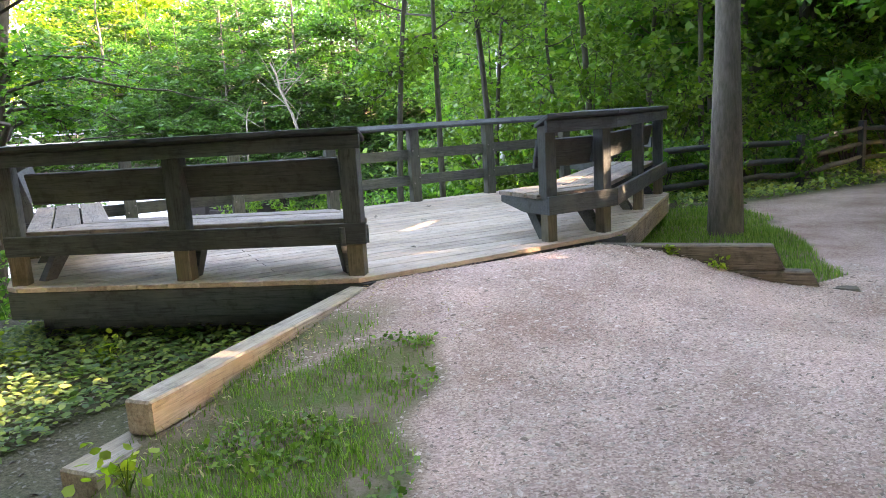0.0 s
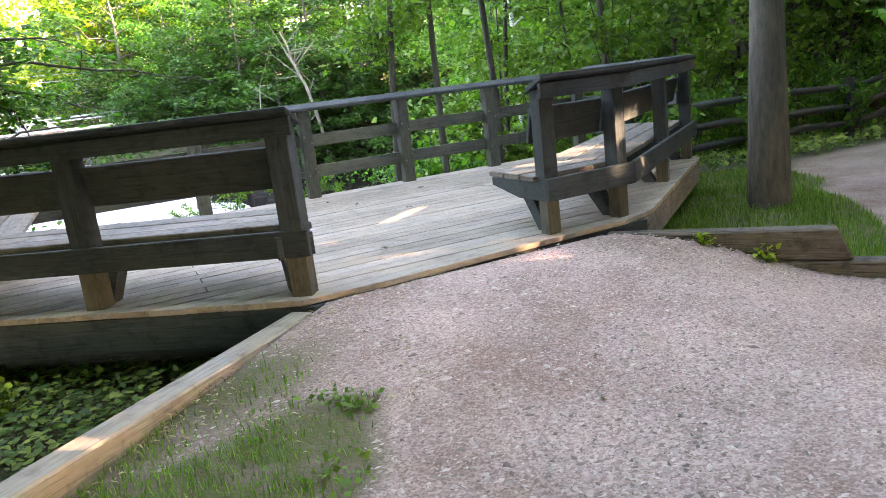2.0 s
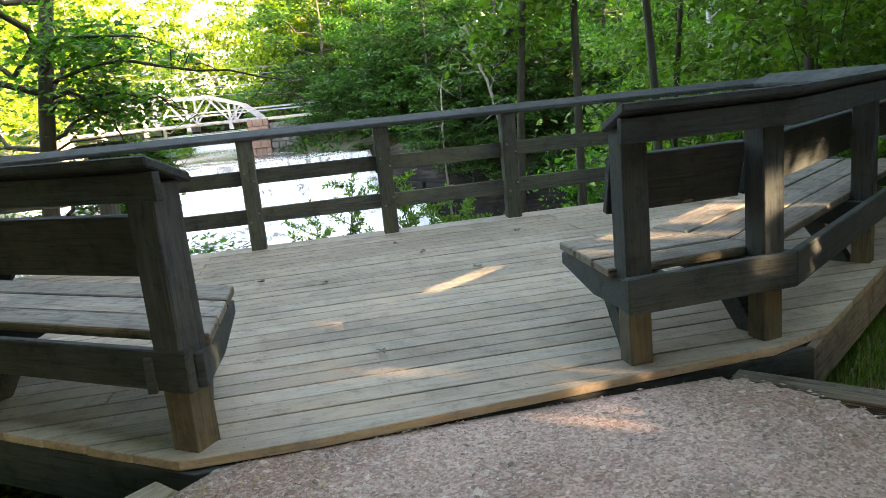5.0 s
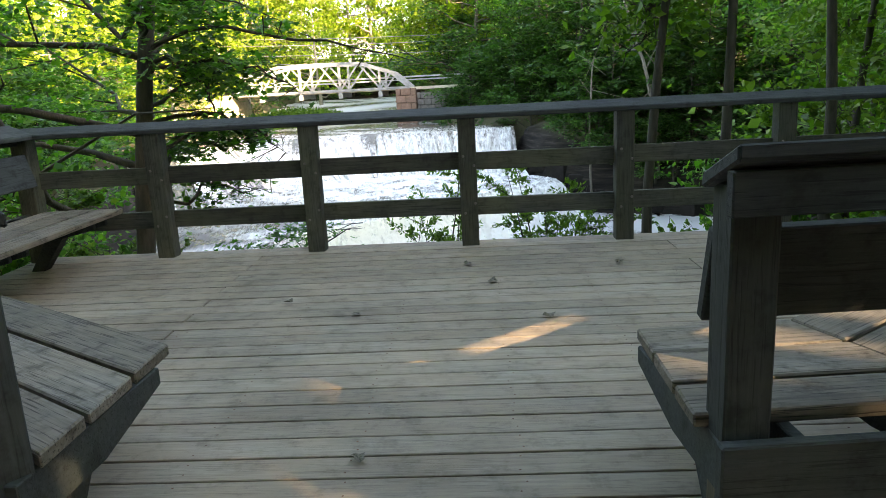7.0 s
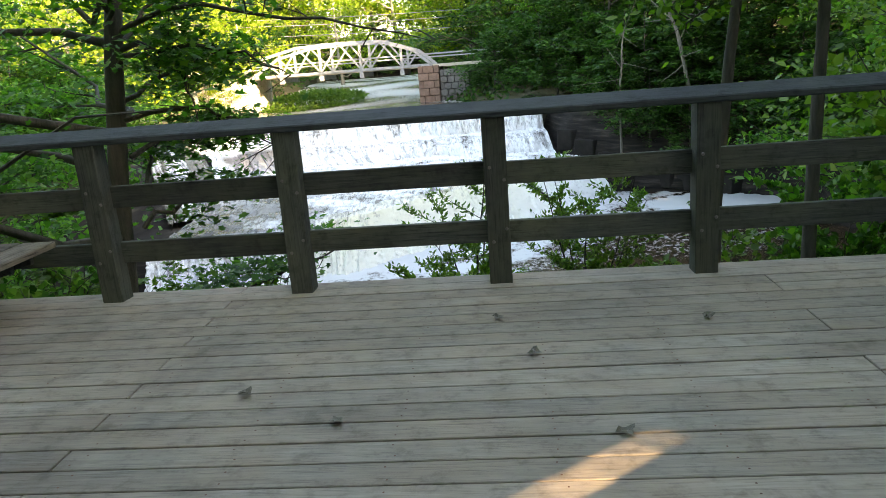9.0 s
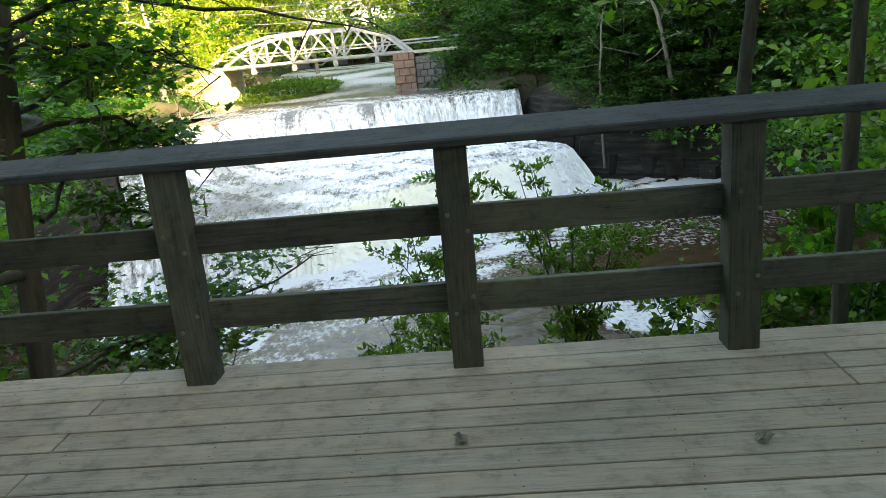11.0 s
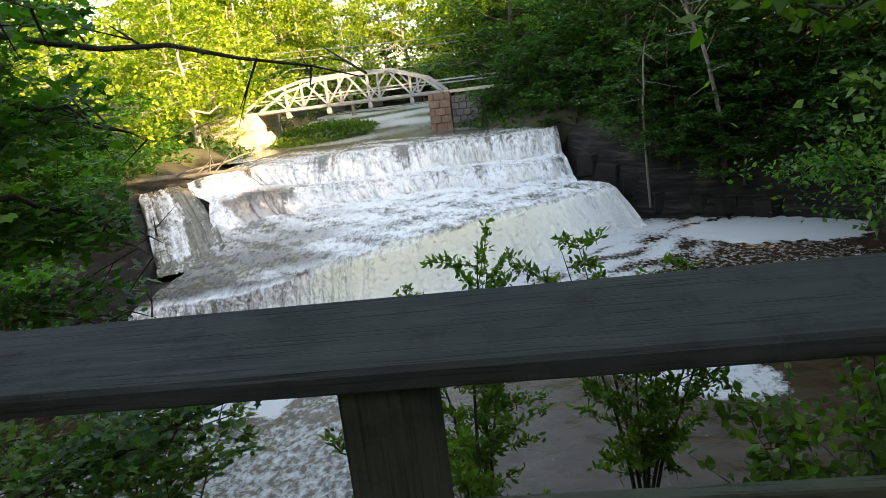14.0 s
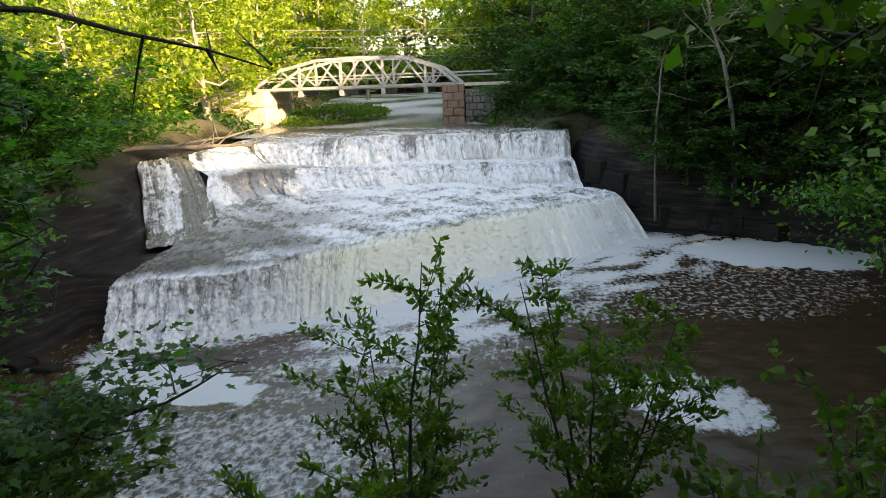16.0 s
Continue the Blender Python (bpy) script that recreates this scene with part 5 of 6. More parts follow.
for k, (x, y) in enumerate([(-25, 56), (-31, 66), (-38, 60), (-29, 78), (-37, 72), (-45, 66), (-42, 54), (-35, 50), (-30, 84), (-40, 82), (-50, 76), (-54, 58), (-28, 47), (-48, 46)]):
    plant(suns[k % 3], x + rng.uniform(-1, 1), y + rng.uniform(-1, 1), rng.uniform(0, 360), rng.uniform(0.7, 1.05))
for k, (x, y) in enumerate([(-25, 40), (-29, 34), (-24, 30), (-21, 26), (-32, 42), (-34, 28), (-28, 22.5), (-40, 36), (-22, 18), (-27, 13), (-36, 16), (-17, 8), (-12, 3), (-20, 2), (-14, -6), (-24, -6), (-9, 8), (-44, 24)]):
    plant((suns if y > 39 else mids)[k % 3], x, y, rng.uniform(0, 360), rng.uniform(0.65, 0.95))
# small tree copies stand for sunlit shrubs before the abutment
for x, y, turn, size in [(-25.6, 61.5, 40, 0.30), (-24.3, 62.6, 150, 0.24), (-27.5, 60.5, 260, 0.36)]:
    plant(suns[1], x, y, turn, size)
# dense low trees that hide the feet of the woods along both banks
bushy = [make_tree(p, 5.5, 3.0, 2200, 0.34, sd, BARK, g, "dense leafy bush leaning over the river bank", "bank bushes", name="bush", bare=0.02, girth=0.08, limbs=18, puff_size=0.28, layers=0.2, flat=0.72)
         for p, sd, g in [((8.0, 53.5), 91, LEAF_SHADE), ((21.5, 38.0), 92, LEAF_SHADE), ((-22.5, 30.0), 93, LEAF)]]
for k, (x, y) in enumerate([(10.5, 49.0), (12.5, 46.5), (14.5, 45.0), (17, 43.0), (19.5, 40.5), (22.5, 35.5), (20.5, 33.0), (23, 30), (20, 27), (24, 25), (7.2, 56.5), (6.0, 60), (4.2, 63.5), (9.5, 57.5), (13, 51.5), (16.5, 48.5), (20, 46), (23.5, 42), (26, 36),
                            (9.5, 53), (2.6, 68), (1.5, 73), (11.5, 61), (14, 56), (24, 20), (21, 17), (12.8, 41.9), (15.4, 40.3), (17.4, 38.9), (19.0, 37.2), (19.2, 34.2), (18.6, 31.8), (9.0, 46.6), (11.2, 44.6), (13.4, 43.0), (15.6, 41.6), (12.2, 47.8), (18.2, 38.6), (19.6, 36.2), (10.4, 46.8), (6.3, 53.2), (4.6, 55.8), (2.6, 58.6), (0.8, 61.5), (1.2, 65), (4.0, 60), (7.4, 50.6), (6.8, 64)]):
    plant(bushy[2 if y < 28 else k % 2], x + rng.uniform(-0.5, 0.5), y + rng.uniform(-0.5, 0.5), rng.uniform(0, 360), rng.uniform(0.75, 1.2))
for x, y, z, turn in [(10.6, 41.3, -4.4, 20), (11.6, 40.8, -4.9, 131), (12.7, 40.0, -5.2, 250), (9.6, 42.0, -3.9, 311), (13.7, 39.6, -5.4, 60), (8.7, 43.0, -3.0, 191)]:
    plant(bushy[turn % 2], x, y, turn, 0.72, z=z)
for k, (x, y) in enumerate([(-29, 112), (-26, 121), (-23, 126), (-20, 125), (-17, 127), (-14, 125.5), (-11, 127), (-8, 126), (-5, 120), (-3, 108), (-21.5, 130), (-15.5, 131), (-9.5, 130), (-25.5, 81), (-27, 76), (-27, 92), (-1.5, 83), (-2.5, 96), (-27.5, 102)]):
    plant(bushy[k % 3], x, y, k * 61, 1.3)
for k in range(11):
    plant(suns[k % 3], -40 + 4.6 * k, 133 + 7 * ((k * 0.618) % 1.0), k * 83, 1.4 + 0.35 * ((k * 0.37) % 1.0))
for k, (x, y) in enumerate([(-23.5, 34), (-25, 38), (-24, 43), (-25.5, 48), (-20.5, 27), (-19, 23.5), (-19.5, 19.5), (-22, 16), (-27, 31), (-27, 26), (-26, 52), (-28, 57), (-17.5, 15), (-15, 11.5), (-19, 10), (-11, 7), (-22.5, 36), (-23.0, 40.5), (-21.5, 33), (-20.5, 30.5), (-18.5, 27), (-24.5, 34.5), (-17.0, 20), (-16.6, 17.5), (-23, 24)]):
    plant(bushy[2], x + rng.uniform(-0.5, 0.5), y + rng.uniform(-0.5, 0.5), rng.uniform(0, 360), rng.uniform(0.65, 1.05))
# trees added behind the path, mostly unseen, blocking the evening sun to single beams
for k in range(26):
    x, y = 6 + 24 * ((k * 0.618) % 1.0), -8 - 24 * ((k * 0.377) % 1.0)
    side = 0.557 * (x - 1) + 0.83 * (y + 3)
    if abs(side) > 7.5:
        plant(cover[k % 2], x, y, k * 53, min(1.1, (0.5 * math.hypot(x - 1.5, y + 3) + 2) / 14))
for k, (x, y) in enumerate([(9.5, -5.2), (12.8, -11.4), (15.5, -8.0), (13.5, -14.0), (19.0, -15.2), (20.0, -10.2), (23.2, -18.2), (17.0, -19.0), (25.5, -13.0), (26.0, -20.0), (10.5, -11.5), (10.4, -9.2), (18.0, -14.3), (11.5, -13.6), (15.0, -15.6),
                            (7.5, -10.8), (9.0, -14.5), (12.5, -18.0), (5.5, -13.0), (14.2, -9.4), (17.8, -10.4), (18.2, -8.8), (21.2, -13.6), (12.0, -8.3), (15.2, -12.4), (16.5, -23.0), (29.0, -17.0), (21.0, -21.5), (8.0, -8.1)]):
    tall = min(16.0, 0.52 * math.hypot(x - 1.5, y + 3) + 2.5)
    near = math.hypot(x - 1.5, y + 6) < 9.5
    make_tree((x, y), tall, min(5.0, 0.45 * tall), 34000 if near else 6500, 0.17 if near else 0.40, 120 + k, BARK, LEAF, "broadleaf woodland tree in full summer leaf", "woodland trees", trim=True, bare=0.06, girth=0.012 * tall, limbs=16)
# more unseen trees, added behind and to the left against skylight
for k in range(26):
    x, y = -30 + 34 * ((k * 0.618) % 1.0), -13 - 14 * ((k * 0.377) % 1.0)
    plant(cover[k % 2], x, y, k * 53, 0.9 + 0.3 * ((k * 0.71) % 1.0))
for k, (x, y) in enumerate([(-10, -2), (-9, -7), (-11, -10), (-16, -10), (-17, -2), (-8.5, -12), (-22, 4)]):
    plant(cover[k % 2], x, y, k * 53, 0.75)
# unseen trees added far to the right to hold off the low sun
for k in range(24):
    x, y = 30 + 34 * ((k * 0.618) % 1.0), -34 + 50 * ((k * 0.377) % 1.0)
    if abs(0.557 * (x - 1) + 0.83 * (y + 3)) > 8:
        plant(cover[k % 2], x, y, k * 53, 1.0 + 0.25 * ((k * 0.71) % 1.0))
# unseen trees added round the path's start to darken the benches
for k, (x, y) in enumerate([(-6.0, -6.6), (-4.6, -9.6), (0.8, -14.2), (-1.8, -14.0), (4.2, -14.6), (-6.4, -13.2), (-7.6, -4.6), (-9.5, -3.0), (-10.5, -8.0), (-3.0, -12.0), (-12.5, -11.5), (-5.2, -11.0), (-8.0, -8.8), (-1.0, -13.5), (-11.5, -5.5), (-7.2, -14.5), (3.0, -13.0)]):
    plant(cover[k % 2], x, y, 40 + k * 71, 1.0)

for k, (x, y) in enumerate([(-4.8, -10.6), (-7.4, -8.0), (-2.0, -13.4), (-9.0, -5.6), (1.6, -14.0)]):
    make_tree((x, y), 15, 4.6, 4200, 0.5, 160 + k, BARK, LEAF, "broadleaf woodland tree in full summer leaf", "woodland trees", bare=0.12, girth=0.18, limbs=18)


# ---- shrubs, ground cover and small things ----
def shrub(name, at, tall, wide, n_leaf, leaf, seed, green, label, stems=4, slim=0.36, z=None, group="shrubs", flat=0.15):
    """A loose shrub: bending stems, side twigs, and narrow leaves set along the twigs."""
    rng = np.random.default_rng(seed)
    pieces, spots, ways = [], [], []
    for k in range(stems):
        ang = k * 2.4 + rng.uniform(-0.4, 0.4)
        out = wide * rng.uniform(0.15, 0.5)
        h = tall * rng.uniform(0.7, 1.0)
        s = np.linspace(0, 1, 7)
        stem = np.c_[np.cos(ang) * out * s ** 1.4, np.sin(ang) * out * s ** 1.4, h * s - 0.2] + np.r_[[[0, 0, 0]], np.cumsum(rng.normal(0, 0.02 * wide, (6, 3)), axis=0)]
        pieces.append(tube(stem, 0.018 * (1.15 - s) * tall / 2.5, 5))
        for _ in range(15):
            g = rng.uniform(0.25, 1.0)
            base = np.array([np.interp(g, s, stem[:, i]) for i in range(3)])
            a2, far = rng.uniform(0, 6.28), wide * rng.uniform(0.12, 0.36)
            tip = base + [np.cos(a2) * far, np.sin(a2) * far, far * rng.uniform(0.0, 0.9)]
            twig = np.linspace(base, tip, 4)
            pieces.append(tube(twig, 0.006 * np.array([1, 0.8, 0.6, 0.3]), 4))
            m = max(4, int(n_leaf / (stems * 15)))
            f = rng.uniform(0.15, 1.05, m)
            spots.append(base + (tip - base) * f[:, None] + rng.normal(0, 0.025, (m, 3)))
            w = (tip - base) / (np.linalg.norm(tip - base) + 1e-9)
            ways.append(w * 0.5 + rng.normal(0, 0.6, (m, 3)) + [0, 0, 0.35])
    t = thing(name, label, "shrub", group, at=(at[0], at[1], height(*at) if z is None else z))
    part("stem", mesh_of("stem", *joined(pieces), BARK, True), BARK, t)
    part("foliage", mesh_of("foliage", *leaves(np.concatenate(spots), leaf, rng, flat, slim, np.concatenate(ways), outline=LOBED if "maple" in label else OVAL), green), green, t)
    return t


shrub("shrub", (0.86, 5.2), 3.6, 1.7, 4600, 0.08, 51, LEAF_SHRUB, "tall loose shrub with narrow leaves on the slope below the deck", 5)
shrub("shrub", (2.4, 5.2), 3.1, 1.7, 5600, 0.08, 52, LEAF_SHRUB, "dense narrow-leaved shrub on the slope below the deck", 6)
shrub("shrub", (0.7, 3.6), 1.9, 1.4, 3000, 0.085, 53, LEAF_SHRUB, "low shrub on the slope close below the deck", 5)
shrub("shrub", (5.0, 3.9), 2.6, 2.0, 3200, 0.11, 54, LEAF, "broad leafy shrub on the slope below the deck", 6, 0.6)
shrub("shrub", (6.6, 5.4), 2.8, 2.4, 3200, 0.11, 55, LEAF, "broad leafy shrub on the slope below the deck", 6, 0.6)
shrub("shrub", (3.4, 4.2), 1.7, 1.8, 1100, 0.11, 59, LEAF_SHRUB, "broad-leaved sapling on the slope close below the deck", 5, 0.6, flat=0.5)
shrub("shrub", (4.4, 4.6), 2.1, 1.8, 1000, 0.11, 60, LEAF_SHRUB, "broad-leaved sapling on the slope close below the deck", 5, 0.6, flat=0.5)
shrub("shrub", (-2.4, 4.6), 2.5, 2.4, 1900, 0.12, 56, LEAF_SHRUB, "leafy maple saplings on the slope below the deck", 6, 0.7, flat=0.7)
shrub("shrub", (-3.6, 5.8), 3.4, 2.6, 3800, 0.12, 57, LEAF_SHRUB, "leafy maple saplings on the slope below the deck", 6, 0.7, flat=0.7)
shrub("shrub", (-4.4, 3.6), 3.2, 2.4, 3400, 0.12, 58, LEAF_SHRUB, "leafy maple saplings on the slope below the deck", 6, 0.7, flat=0.7)
for k, (x, y) in enumerate([(5.9, -0.6), (7.0, 0.4), (6.6, 1.9), (8.2, -0.2), (9.3, 0.9), (7.9, 3.3), (10.8, 0.2), (12.2, 1.0), (-3.4, 0.6), (-4.2, -1.8), (-3.2, 1.8), (-5.4, 0.2), (-6.0, -3.0)]):
    shrub("shrub", (x, y), 1.3 + 0.5 * ((k * 0.37) % 1), 1.7, 1500, 0.10, 70 + k, LEAF, "low leafy undergrowth at the edge of the woods", 5, 0.6, group="undergrowth")


# saplings in a lighter green, added to brighten the dark woods
for k, (x, y) in enumerate([(8.6, 1.7), (10.6, 2.0), (12.6, 2.4), (14.4, 1.5), (11.6, 4.2), (7.2, 1.6), (9.6, 3.4), (13.4, 4.4), (16.2, 2.6), (15.2, 0.9), (17.8, 1.4), (6.4, 3.2)]):
    shrub("shrub", (x, y), 3.6 + 0.4 * (k % 2), 3.2, 2600, 0.13, 90 + k, LEAF_SHRUB, "leafy sapling at the edge of the woods behind the fence", 6, 0.6, group="saplings", flat=0.5)


def scatter(name, n, x0, x1, y0, y1, test, seed):
    rng = np.random.default_rng(seed)
    x, y = rng.uniform(x0, x1, n), rng.uniform(y0, y1, n)
    z, g, l, r = land(x, y)
    ok = test(x, y, z, g, l, r, rng.uniform(0, 1, n))
    return np.c_[x, y, z][ok], rng


# loose gravel
pts, rng = scatter("gravel", 60000, -2.6, 4.6, -10.2, -4.2, lambda x, y, z, g, l, r, u: (g > 0.35) & (u < g * (0.3 + 0.9 * smooth(wavy(x, y, 1.6) + 0.5 * wavy(y, x, 4.3), -0.5, 0.7))), 61)
k = len(pts)
ico = np.array([(1, 0, 0), (-1, 0, 0), (0, 1, 0), (0, -1, 0), (0, 0, 1), (0, 0, -1)], float)
tri = np.array([(0, 2, 4), (2, 1, 4), (1, 3, 4), (3, 0, 4), (2, 0, 5), (1, 2, 5), (3, 1, 5), (0, 3, 5)])
ang = rng.uniform(0, 6.28, k)
size = rng.lognormal(-5.05, 0.42, k)[:, None, None]
shape = ico[None] * rng.uniform(0.55, 1.3, (k, 6, 1)) * np.array([1.6, 0.8, 0.5])
c, s = np.cos(ang)[:, None], np.sin(ang)[:, None]
shape = np.stack([shape[..., 0] * c - shape[..., 1] * s, shape[..., 0] * s + shape[..., 1] * c, shape[..., 2]], -1)
gv = (pts[:, None] + shape * size).reshape(-1, 3)
gt = (tri[None, :4] + 6 * np.arange(k)[:, None, None]).reshape(-1, 3)
tagged(new("gravel", mesh_of("gravel", gv, gt, PEBBLE)), "loose pinkish grey crushed stone on the path", "gravel", kind="stuff")


# bits of bark and dry leaf among the stones, most of them along the edges
pts, rng = scatter("litter", 16000, -2.6, 4.6, -10.2, -4.2, lambda x, y, z, g, l, r, u: (g > 0.3) & (u < 0.10 + 0.5 * np.exp(-6 * np.abs(side_of(x, y, *TIMBER_L))) + 0.7 * np.exp(-5 * np.abs(side_of(x, y, *TIMBER_R))) + 0.25 * smooth(wavy(x, y, 1.1), 0.2, 0.8)), 75)
pts[:, 2] += 0.008
tagged(new("path_litter", mesh_of("path_litter", *leaves(pts, 0.026, rng, 0.8, 0.45), DEADWOOD)), "bits of bark and dry leaf on the gravel", "litter", kind="stuff")


pts, rng = scatter("stones", 26000, -2.6, 4.6, -10.2, -4.3, lambda x, y, z, g, l, r, u: (g > 0.5) & (u < 0.25 + 0.8 * smooth(wavy(x + 5, y, 1.3) + 0.5 * wavy(y, x, 3.7), -0.3, 0.8)), 77)
k = len(pts)
size = rng.lognormal(-4.85, 0.38, k)[:, None, None]
shape = ico[None] * rng.uniform(0.5, 1.3, (k, 6, 1)) * np.array([1.5, 0.7, 0.45])
tagged(new("gravel", mesh_of("gravel", (pts[:, None] + shape * size).reshape(-1, 3), (tri[None, :4] + 6 * np.arange(k)[:, None, None]).reshape(-1, 3), PEBBLE)), "larger loose stones on the gravel path", "gravel", kind="stuff")


def blades(pts, rng, tall, thin, mat, name, label, category):
    n = len(pts)
    a = rng.uniform(0, 6.28, n)
    side = np.c_[np.cos(a), np.sin(a), np.zeros(n)]
    h = tall * rng.uniform(0.4, 1.2, (n, 1))
    bend = np.c_[-np.sin(a), np.cos(a), np.zeros(n)] * h * rng.uniform(-0.7, 0.7, (n, 1))
    up = np.array([0, 0, 1.0])
    v = np.stack([pts - side * thin, pts + side * thin, pts + up * h * 0.6 + bend * 0.4 + side * thin * 0.7, pts + up * h * 0.6 + bend * 0.4 - side * thin * 0.7,
                  pts + up * h + bend + side * thin * 0.1, pts + up * h + bend - side * thin * 0.1], 1).reshape(-1, 3)
    q = np.array([(0, 1, 2, 3), (3, 2, 4, 5)])
    q = (q[None] + 6 * np.arange(n)[:, None, None]).reshape(-1, 4)
    return tagged(new(name, mesh_of(name, v, q, mat)), label, category, kind="stuff")


pts, rng = scatter("grass", 130000, -3.2, 1.2, -10.2, -4.6, lambda x, y, z, g, l, r, u: (l > 0.3) & (u < l * (0.12 + 0.75 * smooth(wavy(x, y, 2.6) + 0.5 * wavy(y, x, 6.0), -0.5, 0.6))), 62)
blades(pts, rng, 0.042, 0.0028, GRASS, "grass", "short green lawn grass beside the path", "grass")
pts, rng = scatter("weeds", 3000, -6, 9, -2.5, 5.0, lambda x, y, z, g, l, r, u: (y > 0.35) & (y < 4.5) & (u < 0.8) & (g < 0.2), 63)
blades(pts, rng, 0.4, 0.006, GRASS, "tall_grass", "tall grass and weeds on the slope below the deck", "grass")
pts, rng = scatter("verge", 70000, 2.3, 6.8, -5.9, -1.2, lambda x, y, z, g, l, r, u: (l > 0.15) & (u < 0.4 + 0.5 * smooth(wavy(x, y, 3.0), -0.3, 0.5)), 74)
blades(pts, rng, 0.07, 0.0035, GRASS, "grass", "lush green grass round the foot of the big tree", "grass")
pts, rng = scatter("clover", 40000, -3.2, 1.2, -10.2, -5.3, lambda x, y, z, g, l, r, u: (l > 0.25) & (u < 0.7 * smooth(wavy(x + 3, y, 3.4), 0.0, 0.6)), 69)
pts[:, 2] += rng.uniform(0.01, 0.05, len(pts))
tagged(new("clover", mesh_of("clover", *leaves(pts, 0.036, rng, 0.6, 0.8), LEAF_SHRUB)), "patches of broad-leaved clover in the lawn", "weeds", kind="stuff")
# dry grass and dead leaves on the soil along the timber
pts, rng = scatter("dry", 16000, -2.4, 0.6, -6.4, -4.4, lambda x, y, z, g, l, r, u: (side_of(x, y, *TIMBER_L) > 0.09) & (u < 0.75 * np.exp(-3.2 * side_of(x, y, *TIMBER_L)) * smooth(wavy(x, y, 3.3), -0.7, 0.5)), 88)
pts[:, 2] += rng.uniform(0.004, 0.02, len(pts))
tagged(new("dry_grass", mesh_of("dry_grass", *leaves(pts, 0.042, rng, 0.75, 0.22), DRY_LEAF)), "dry tan grass and dead leaves along the timber", "litter", kind="stuff")
# ground cover beyond the timber edging
pts, rng = scatter("ivy", 62000, -7.5, 0.6, -8.0, -0.2, lambda x, y, z, g, l, r, u: (g < 0.2) & (l < 0.2) & (z < -0.3) & (u < 0.9) & (y > -4.6 + 0.5 * (x + 2.0) + 0.25 * wavy(x, y, 1.7)), 64)
pts[:, 2] += rng.uniform(0.01, 0.16, len(pts))
tagged(new("ground_cover", mesh_of("ground_cover", *leaves(pts, 0.066, rng, 0.8, 0.55, outline=OVAL), IVY)), "low ivy and weeds on the soil beside the deck", "ground cover", kind="stuff")
pts, rng = scatter("litter", 9000, 5.4, 16, -3.5, 4, lambda x, y, z, g, l, r, u: (g < 0.2) & (l < 0.3), 65)
pts[:, 2] += rng.uniform(0.01, 0.2, len(pts))
tagged(new("ground_cover", mesh_of("ground_cover", *leaves(pts, 0.10, rng, 0.6, 0.75), IVY)), "low weeds and fallen leaves at the edge of the woods", "ground cover", kind="stuff")
pts, rng = scatter("soil_litter", 14000, -8, -1.4, -10, -3.0, lambda x, y, z, g, l, r, u: (g < 0.2) & (l < 0.25) & (u < 0.5 + 0.4 * wavy(x, y, 1.3)), 79)
pts[:, 2] += 0.008
tagged(new("leaf_litter", mesh_of("leaf_litter", *leaves(pts, 0.045, rng, 0.85, 0.5), DEADWOOD)), "dry fallen leaves and twigs on the bare soil", "litter", kind="stuff")
# leafy weeds at the foot of the deck and by the timbers
def weed(at, tall, n, leaf, seed):
    r = np.random.default_rng(seed)
    t = thing("weed", "yellow-green leafy weed growing beside the deck", "plant", "weeds", at=(*at, height(*at)))
    a = r.uniform(0, 6.28, n)
    h = tall * r.uniform(0.35, 1.0, n)
    tips = np.c_[np.cos(a) * h * 0.5, np.sin(a) * h * 0.5, h]
    stems = [tube(np.linspace((0, 0, -0.03), p, 4) * np.array([[1, 1, 1], [0.5, 0.5, 1], [0.8, 0.8, 1], [1, 1, 1]]), [0.004, 0.003, 0.003, 0.0015], 4) for p in tips[:12]]
    part("stem", mesh_of("stem", *joined(stems), LEAF_SHRUB, True), LEAF_SHRUB, t)
    part("foliage", mesh_of("foliage", *leaves(tips + r.normal(0, 0.03, tips.shape), leaf, r, 0.6, 0.6, outline=OVAL), LEAF_SUN), LEAF_SUN, t)


for k, (x, y, h) in enumerate([(-2.6, -3.0, 0.28), (-1.75, -3.5, 0.24), (-0.55, -4.35, 0.26), (-2.35, -3.1, 0.18), (-2.9, -3.5, 0.25), (-0.3, -4.4, 0.16), (-2.6, -5.0, 0.2), (2.75, -4.75, 0.05), (3.0, -5.05, 0.05), (3.35, -5.2, 0.06), (-2.0, -6.75, 0.22), (-1.75, -6.35, 0.2)]):
    weed((x, y), h, 46, 0.075 * (0.6 + h), 400 + k)
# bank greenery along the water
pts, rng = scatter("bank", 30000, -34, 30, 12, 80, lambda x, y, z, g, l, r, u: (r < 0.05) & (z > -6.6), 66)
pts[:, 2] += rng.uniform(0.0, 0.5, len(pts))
tagged(new("bank_greenery", mesh_of("bank_greenery", *leaves(pts, 0.55, rng, 0.4, 0.7), LEAF_SHADE)), "weeds and ferns on the river banks", "undergrowth", kind="stuff")
pts, rng = scatter("slope", 30000, -9, 10, 0.5, 10, lambda x, y, z, g, l, r, u: (z > -7.2), 67)
pts[:, 2] += rng.uniform(0.0, 0.35, len(pts))
tagged(new("slope_greenery", mesh_of("slope_greenery", *leaves(pts, 0.085, rng, 0.4, 0.6), LEAF)), "weeds on the slope under the deck", "undergrowth", kind="stuff")
# sunlit grass on the bar by the bridge
pts, rng = scatter("bar", 12000, -27, -11, 62, 88, lambda x, y, z, g, l, r, u: (np.hypot((x + 19.2) / 6.0, (y - 75) / 10) < 1), 68)
pts[:, 2] = np.maximum(pts[:, 2], river_z(pts[:, 0], pts[:, 1]))
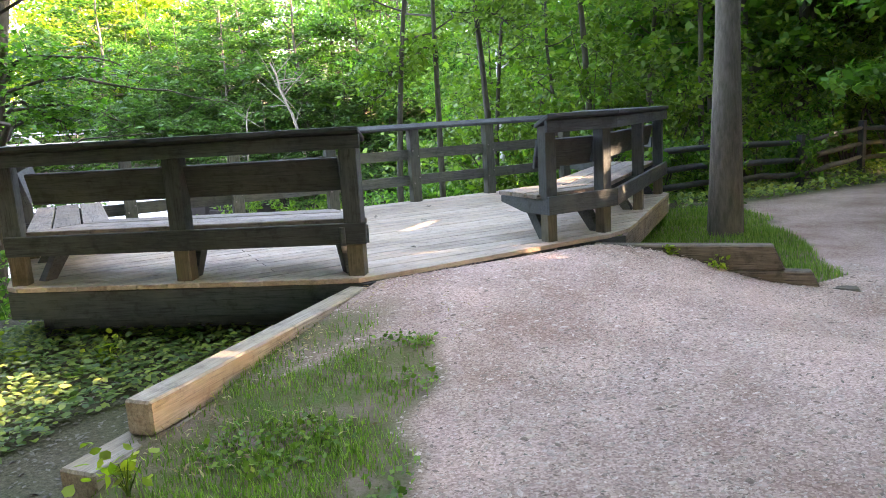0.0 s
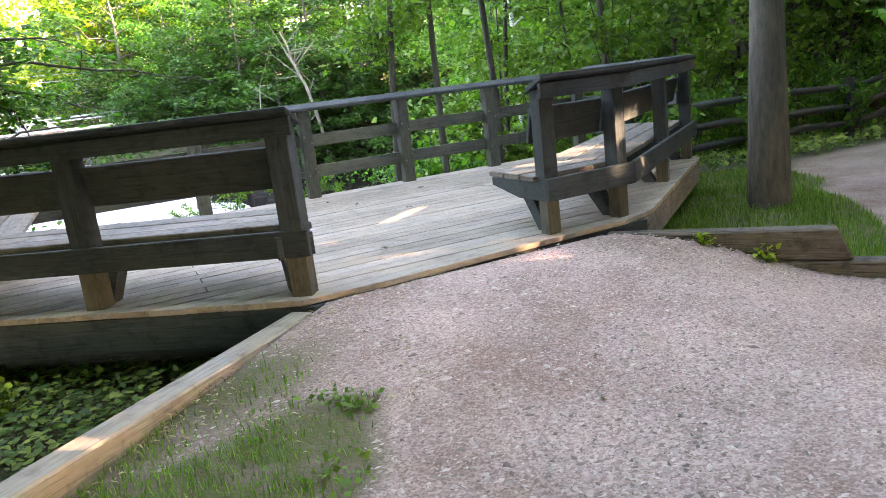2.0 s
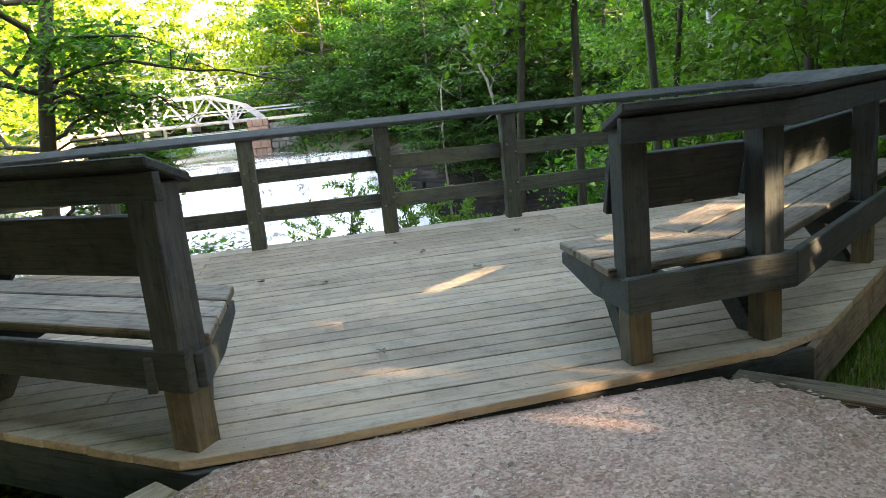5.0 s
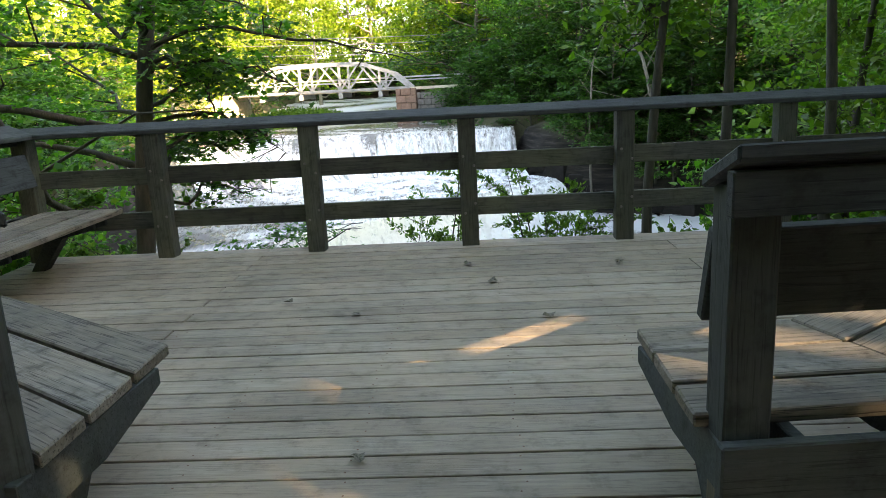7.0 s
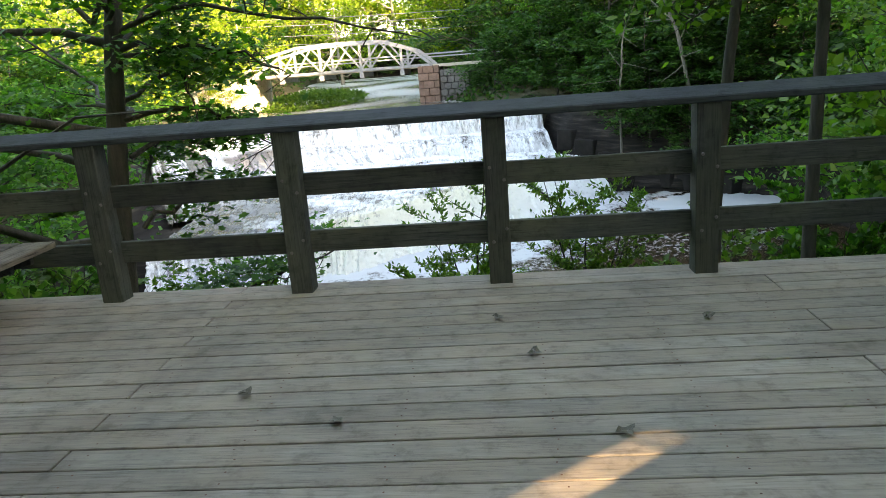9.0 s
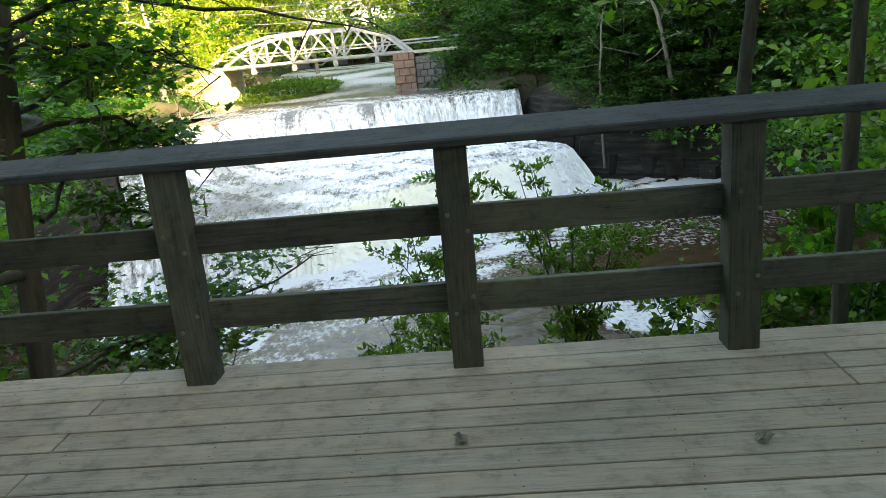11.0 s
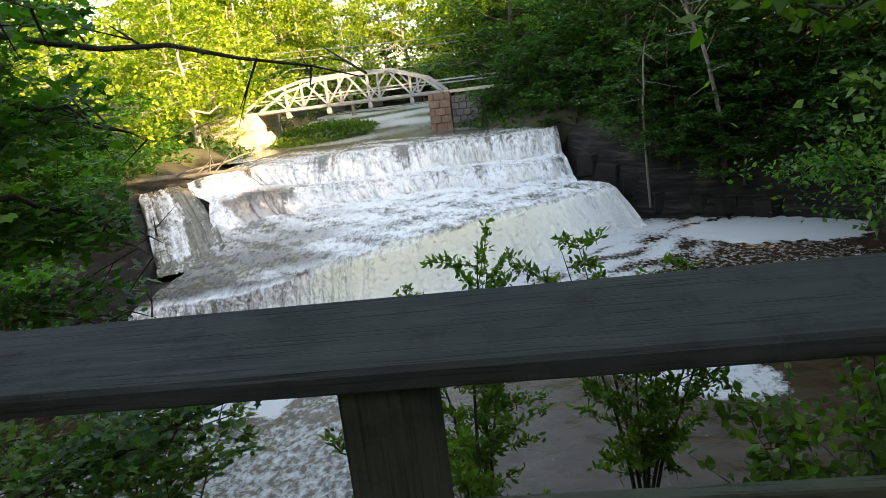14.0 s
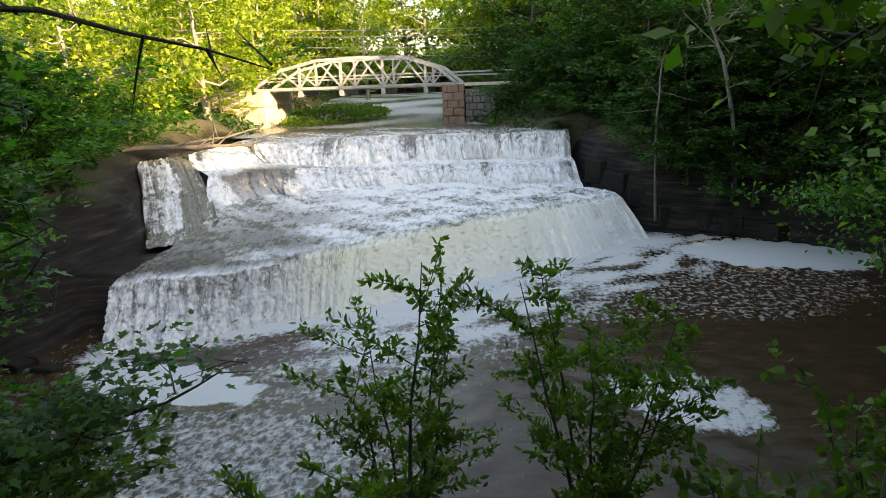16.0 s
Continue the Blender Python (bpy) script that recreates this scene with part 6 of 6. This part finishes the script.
pts[:, 2] += rng.uniform(0, 1.5, len(pts)) * np.clip(1 - np.hypot((pts[:, 0] + 19.2) / 6.0, (pts[:, 1] - 75) / 10), 0, 1) ** 0.7
tagged(new("river_grass", mesh_of("river_grass", *leaves(pts, 0.4, rng, 0.3, 0.4), LEAF_SHRUB)), "green grass and weeds on the bar under the bridge", "grass", kind="stuff")


# ---- split-rail fence beyond the path ----
fence = thing("split_rail_fence", "old grey split-rail fence along the edge of the path", "fence", at=(6.0, -0.35, height(6.0, -0.35)))
fp = [(5.9, -0.42), (8.3, -0.22), (10.8, 0.02), (13.2, 0.35), (15.8, 0.6), (18.5, 0.9)]
z0 = height(6.0, -0.35)
for x, y in fp:
    upright("post", x - 6.0, y + 0.35, 0.13, 0.12, height(x, y) - z0 - 0.3, height(x, y) - z0 + 1.08, WOOD, fence, 0.1)
for (ax, ay), (bx_, by_) in zip(fp[:-1], fp[1:]):
    for h, j in ((0.30, 0.03), (0.62, -0.02), (0.92, 0.02)):
        pts_ = np.linspace((ax - 6.0, ay + 0.35, height(ax, ay) - z0 + h), (bx_ - 6.0, by_ + 0.35, height(bx_, by_) - z0 + h + j), 5)
        pts_[1:4] += np.random.default_rng(int(ax * 10 + h * 100)).normal(0, 0.012, (3, 3))
        part("rail", mesh_of("rail", *tube(pts_, [0.045, 0.055, 0.06, 0.055, 0.045], 5), WOOD), WOOD, fence)

# ---- standing and fallen dead wood ----
def dead_tree(name, label, points, girth, twigs, seed, mat=DEADWOOD):
    r = np.random.default_rng(seed)
    p = np.array(points, float)
    t = thing(name, label, "dead tree", at=tuple(p[0]))
    p = p - p[0]
    s = np.linspace(0, 1, len(p))
    fine = np.linspace(0, 1, 10)
    line = np.stack([np.interp(fine, s, p[:, i]) for i in range(3)], -1) + r.normal(0, girth * 0.25, (10, 3))
    pieces = [tube(line, girth * (1.1 - 0.75 * fine), 7)]
    length = np.linalg.norm(p[-1])
    for _ in range(twigs):
        f = r.uniform(0.35, 0.98)
        base = np.array([np.interp(f, fine, line[:, i]) for i in range(3)])
        tip = base + r.normal(0, 1, 3) * length * 0.13 + [0, 0, length * 0.06]
        pieces.append(tube(np.linspace(base, tip, 4) + r.normal(0, 0.02, (4, 3)), girth * 0.3 * np.array([1, 0.7, 0.45, 0.2]), 5))
    part("trunk", mesh_of("trunk", *joined(pieces), mat, True), mat, t)
    return t


dead_tree("dead_tree", "bare pale dead tree standing on the river bank", [(12.9, 40.4, height(12.9, 40.4) - 0.3), (12.7, 40.3, -1.9), (12.0, 40.3, 1.6), (11.4, 40.3, 3.4), (10.7, 40.3, 5.6)], 0.15, 18, 81)
dead_tree("dead_tree", "slim bare dead tree among the bank trees", [(8.9, 41.6, height(8.9, 41.6) - 0.2), (8.8, 41.5, -0.8), (9.0, 41.5, 1.8), (9.1, 41.5, 2.4)], 0.08, 10, 82)
dead_tree("leaning_snag", "broken grey snag leaning over the bank", [(15.6, 40.1, height(15.6, 40.1) - 0.3), (15.8, 40.2, -4.1), (17.2, 40.3, -1.5), (17.9, 40.4, -0.2)], 0.24, 8, 83)
dead_tree("birch_tree", "slim white birch trunk in the woods", [(14.4, 17.0, height(14.4, 17) - 0.3), (14.5, 17.1, 4.0), (14.2, 17.1, 9.0)], 0.13, 6, 84, BARK_WHITE)
dead_tree("driftwood_log", "bleached log stranded at the lip of the falls", [(-22.6, 40.2, -1.9), (-19.0, 41.5, -2.0), (-15.2, 42.6, -2.15)], 0.20, 8, 85)
dead_tree("driftwood_log", "bleached branch stranded at the lip of the falls", [(-21.0, 44.5, -2.1), (-18.0, 45.6, -1.7), (-16.2, 47.2, -1.2)], 0.09, 14, 86)

# fallen leaves on the planks
for k, (x, y, s, a) in enumerate([(1.744, -1.87, 0.055, 0.3), (1.444, -1.12, 0.05, 1.2), (1.274, -0.635, 0.05, 2.0), (2.35, -0.75, 0.05, 4.0), (0.62, -1.72, 0.05, 5.0), (0.15, -1.45, 0.05, 0.7), (0.9, -3.4, 0.04, 2.2)]):
    r = np.random.default_rng(200 + k)
    n = 9
    an = np.linspace(0, 2 * np.pi, n, endpoint=False)
    rad = s * (0.55 + 0.45 * (np.arange(n) % 2)) * r.uniform(0.8, 1.2, n)
    bm = bmesh.new()
    mid_v = bm.verts.new((0, 0, 0.012))
    ring = [bm.verts.new((rad[i] * math.cos(an[i]), 0.7 * rad[i] * math.sin(an[i]), 0.006 + 0.025 * r.uniform(0, 1) * s / 0.05)) for i in range(n)]
    for i in range(n):
        bm.faces.new((mid_v, ring[i], ring[(i + 1) % n]))
    lf = part("fallen_leaf", bm, DEADWOOD, None, m=pose(x, y, 0.004, 0, 0, math.degrees(a)))
    tagged(lf, "curled brown fallen leaf on the deck planks", "leaf", "fallen leaves")
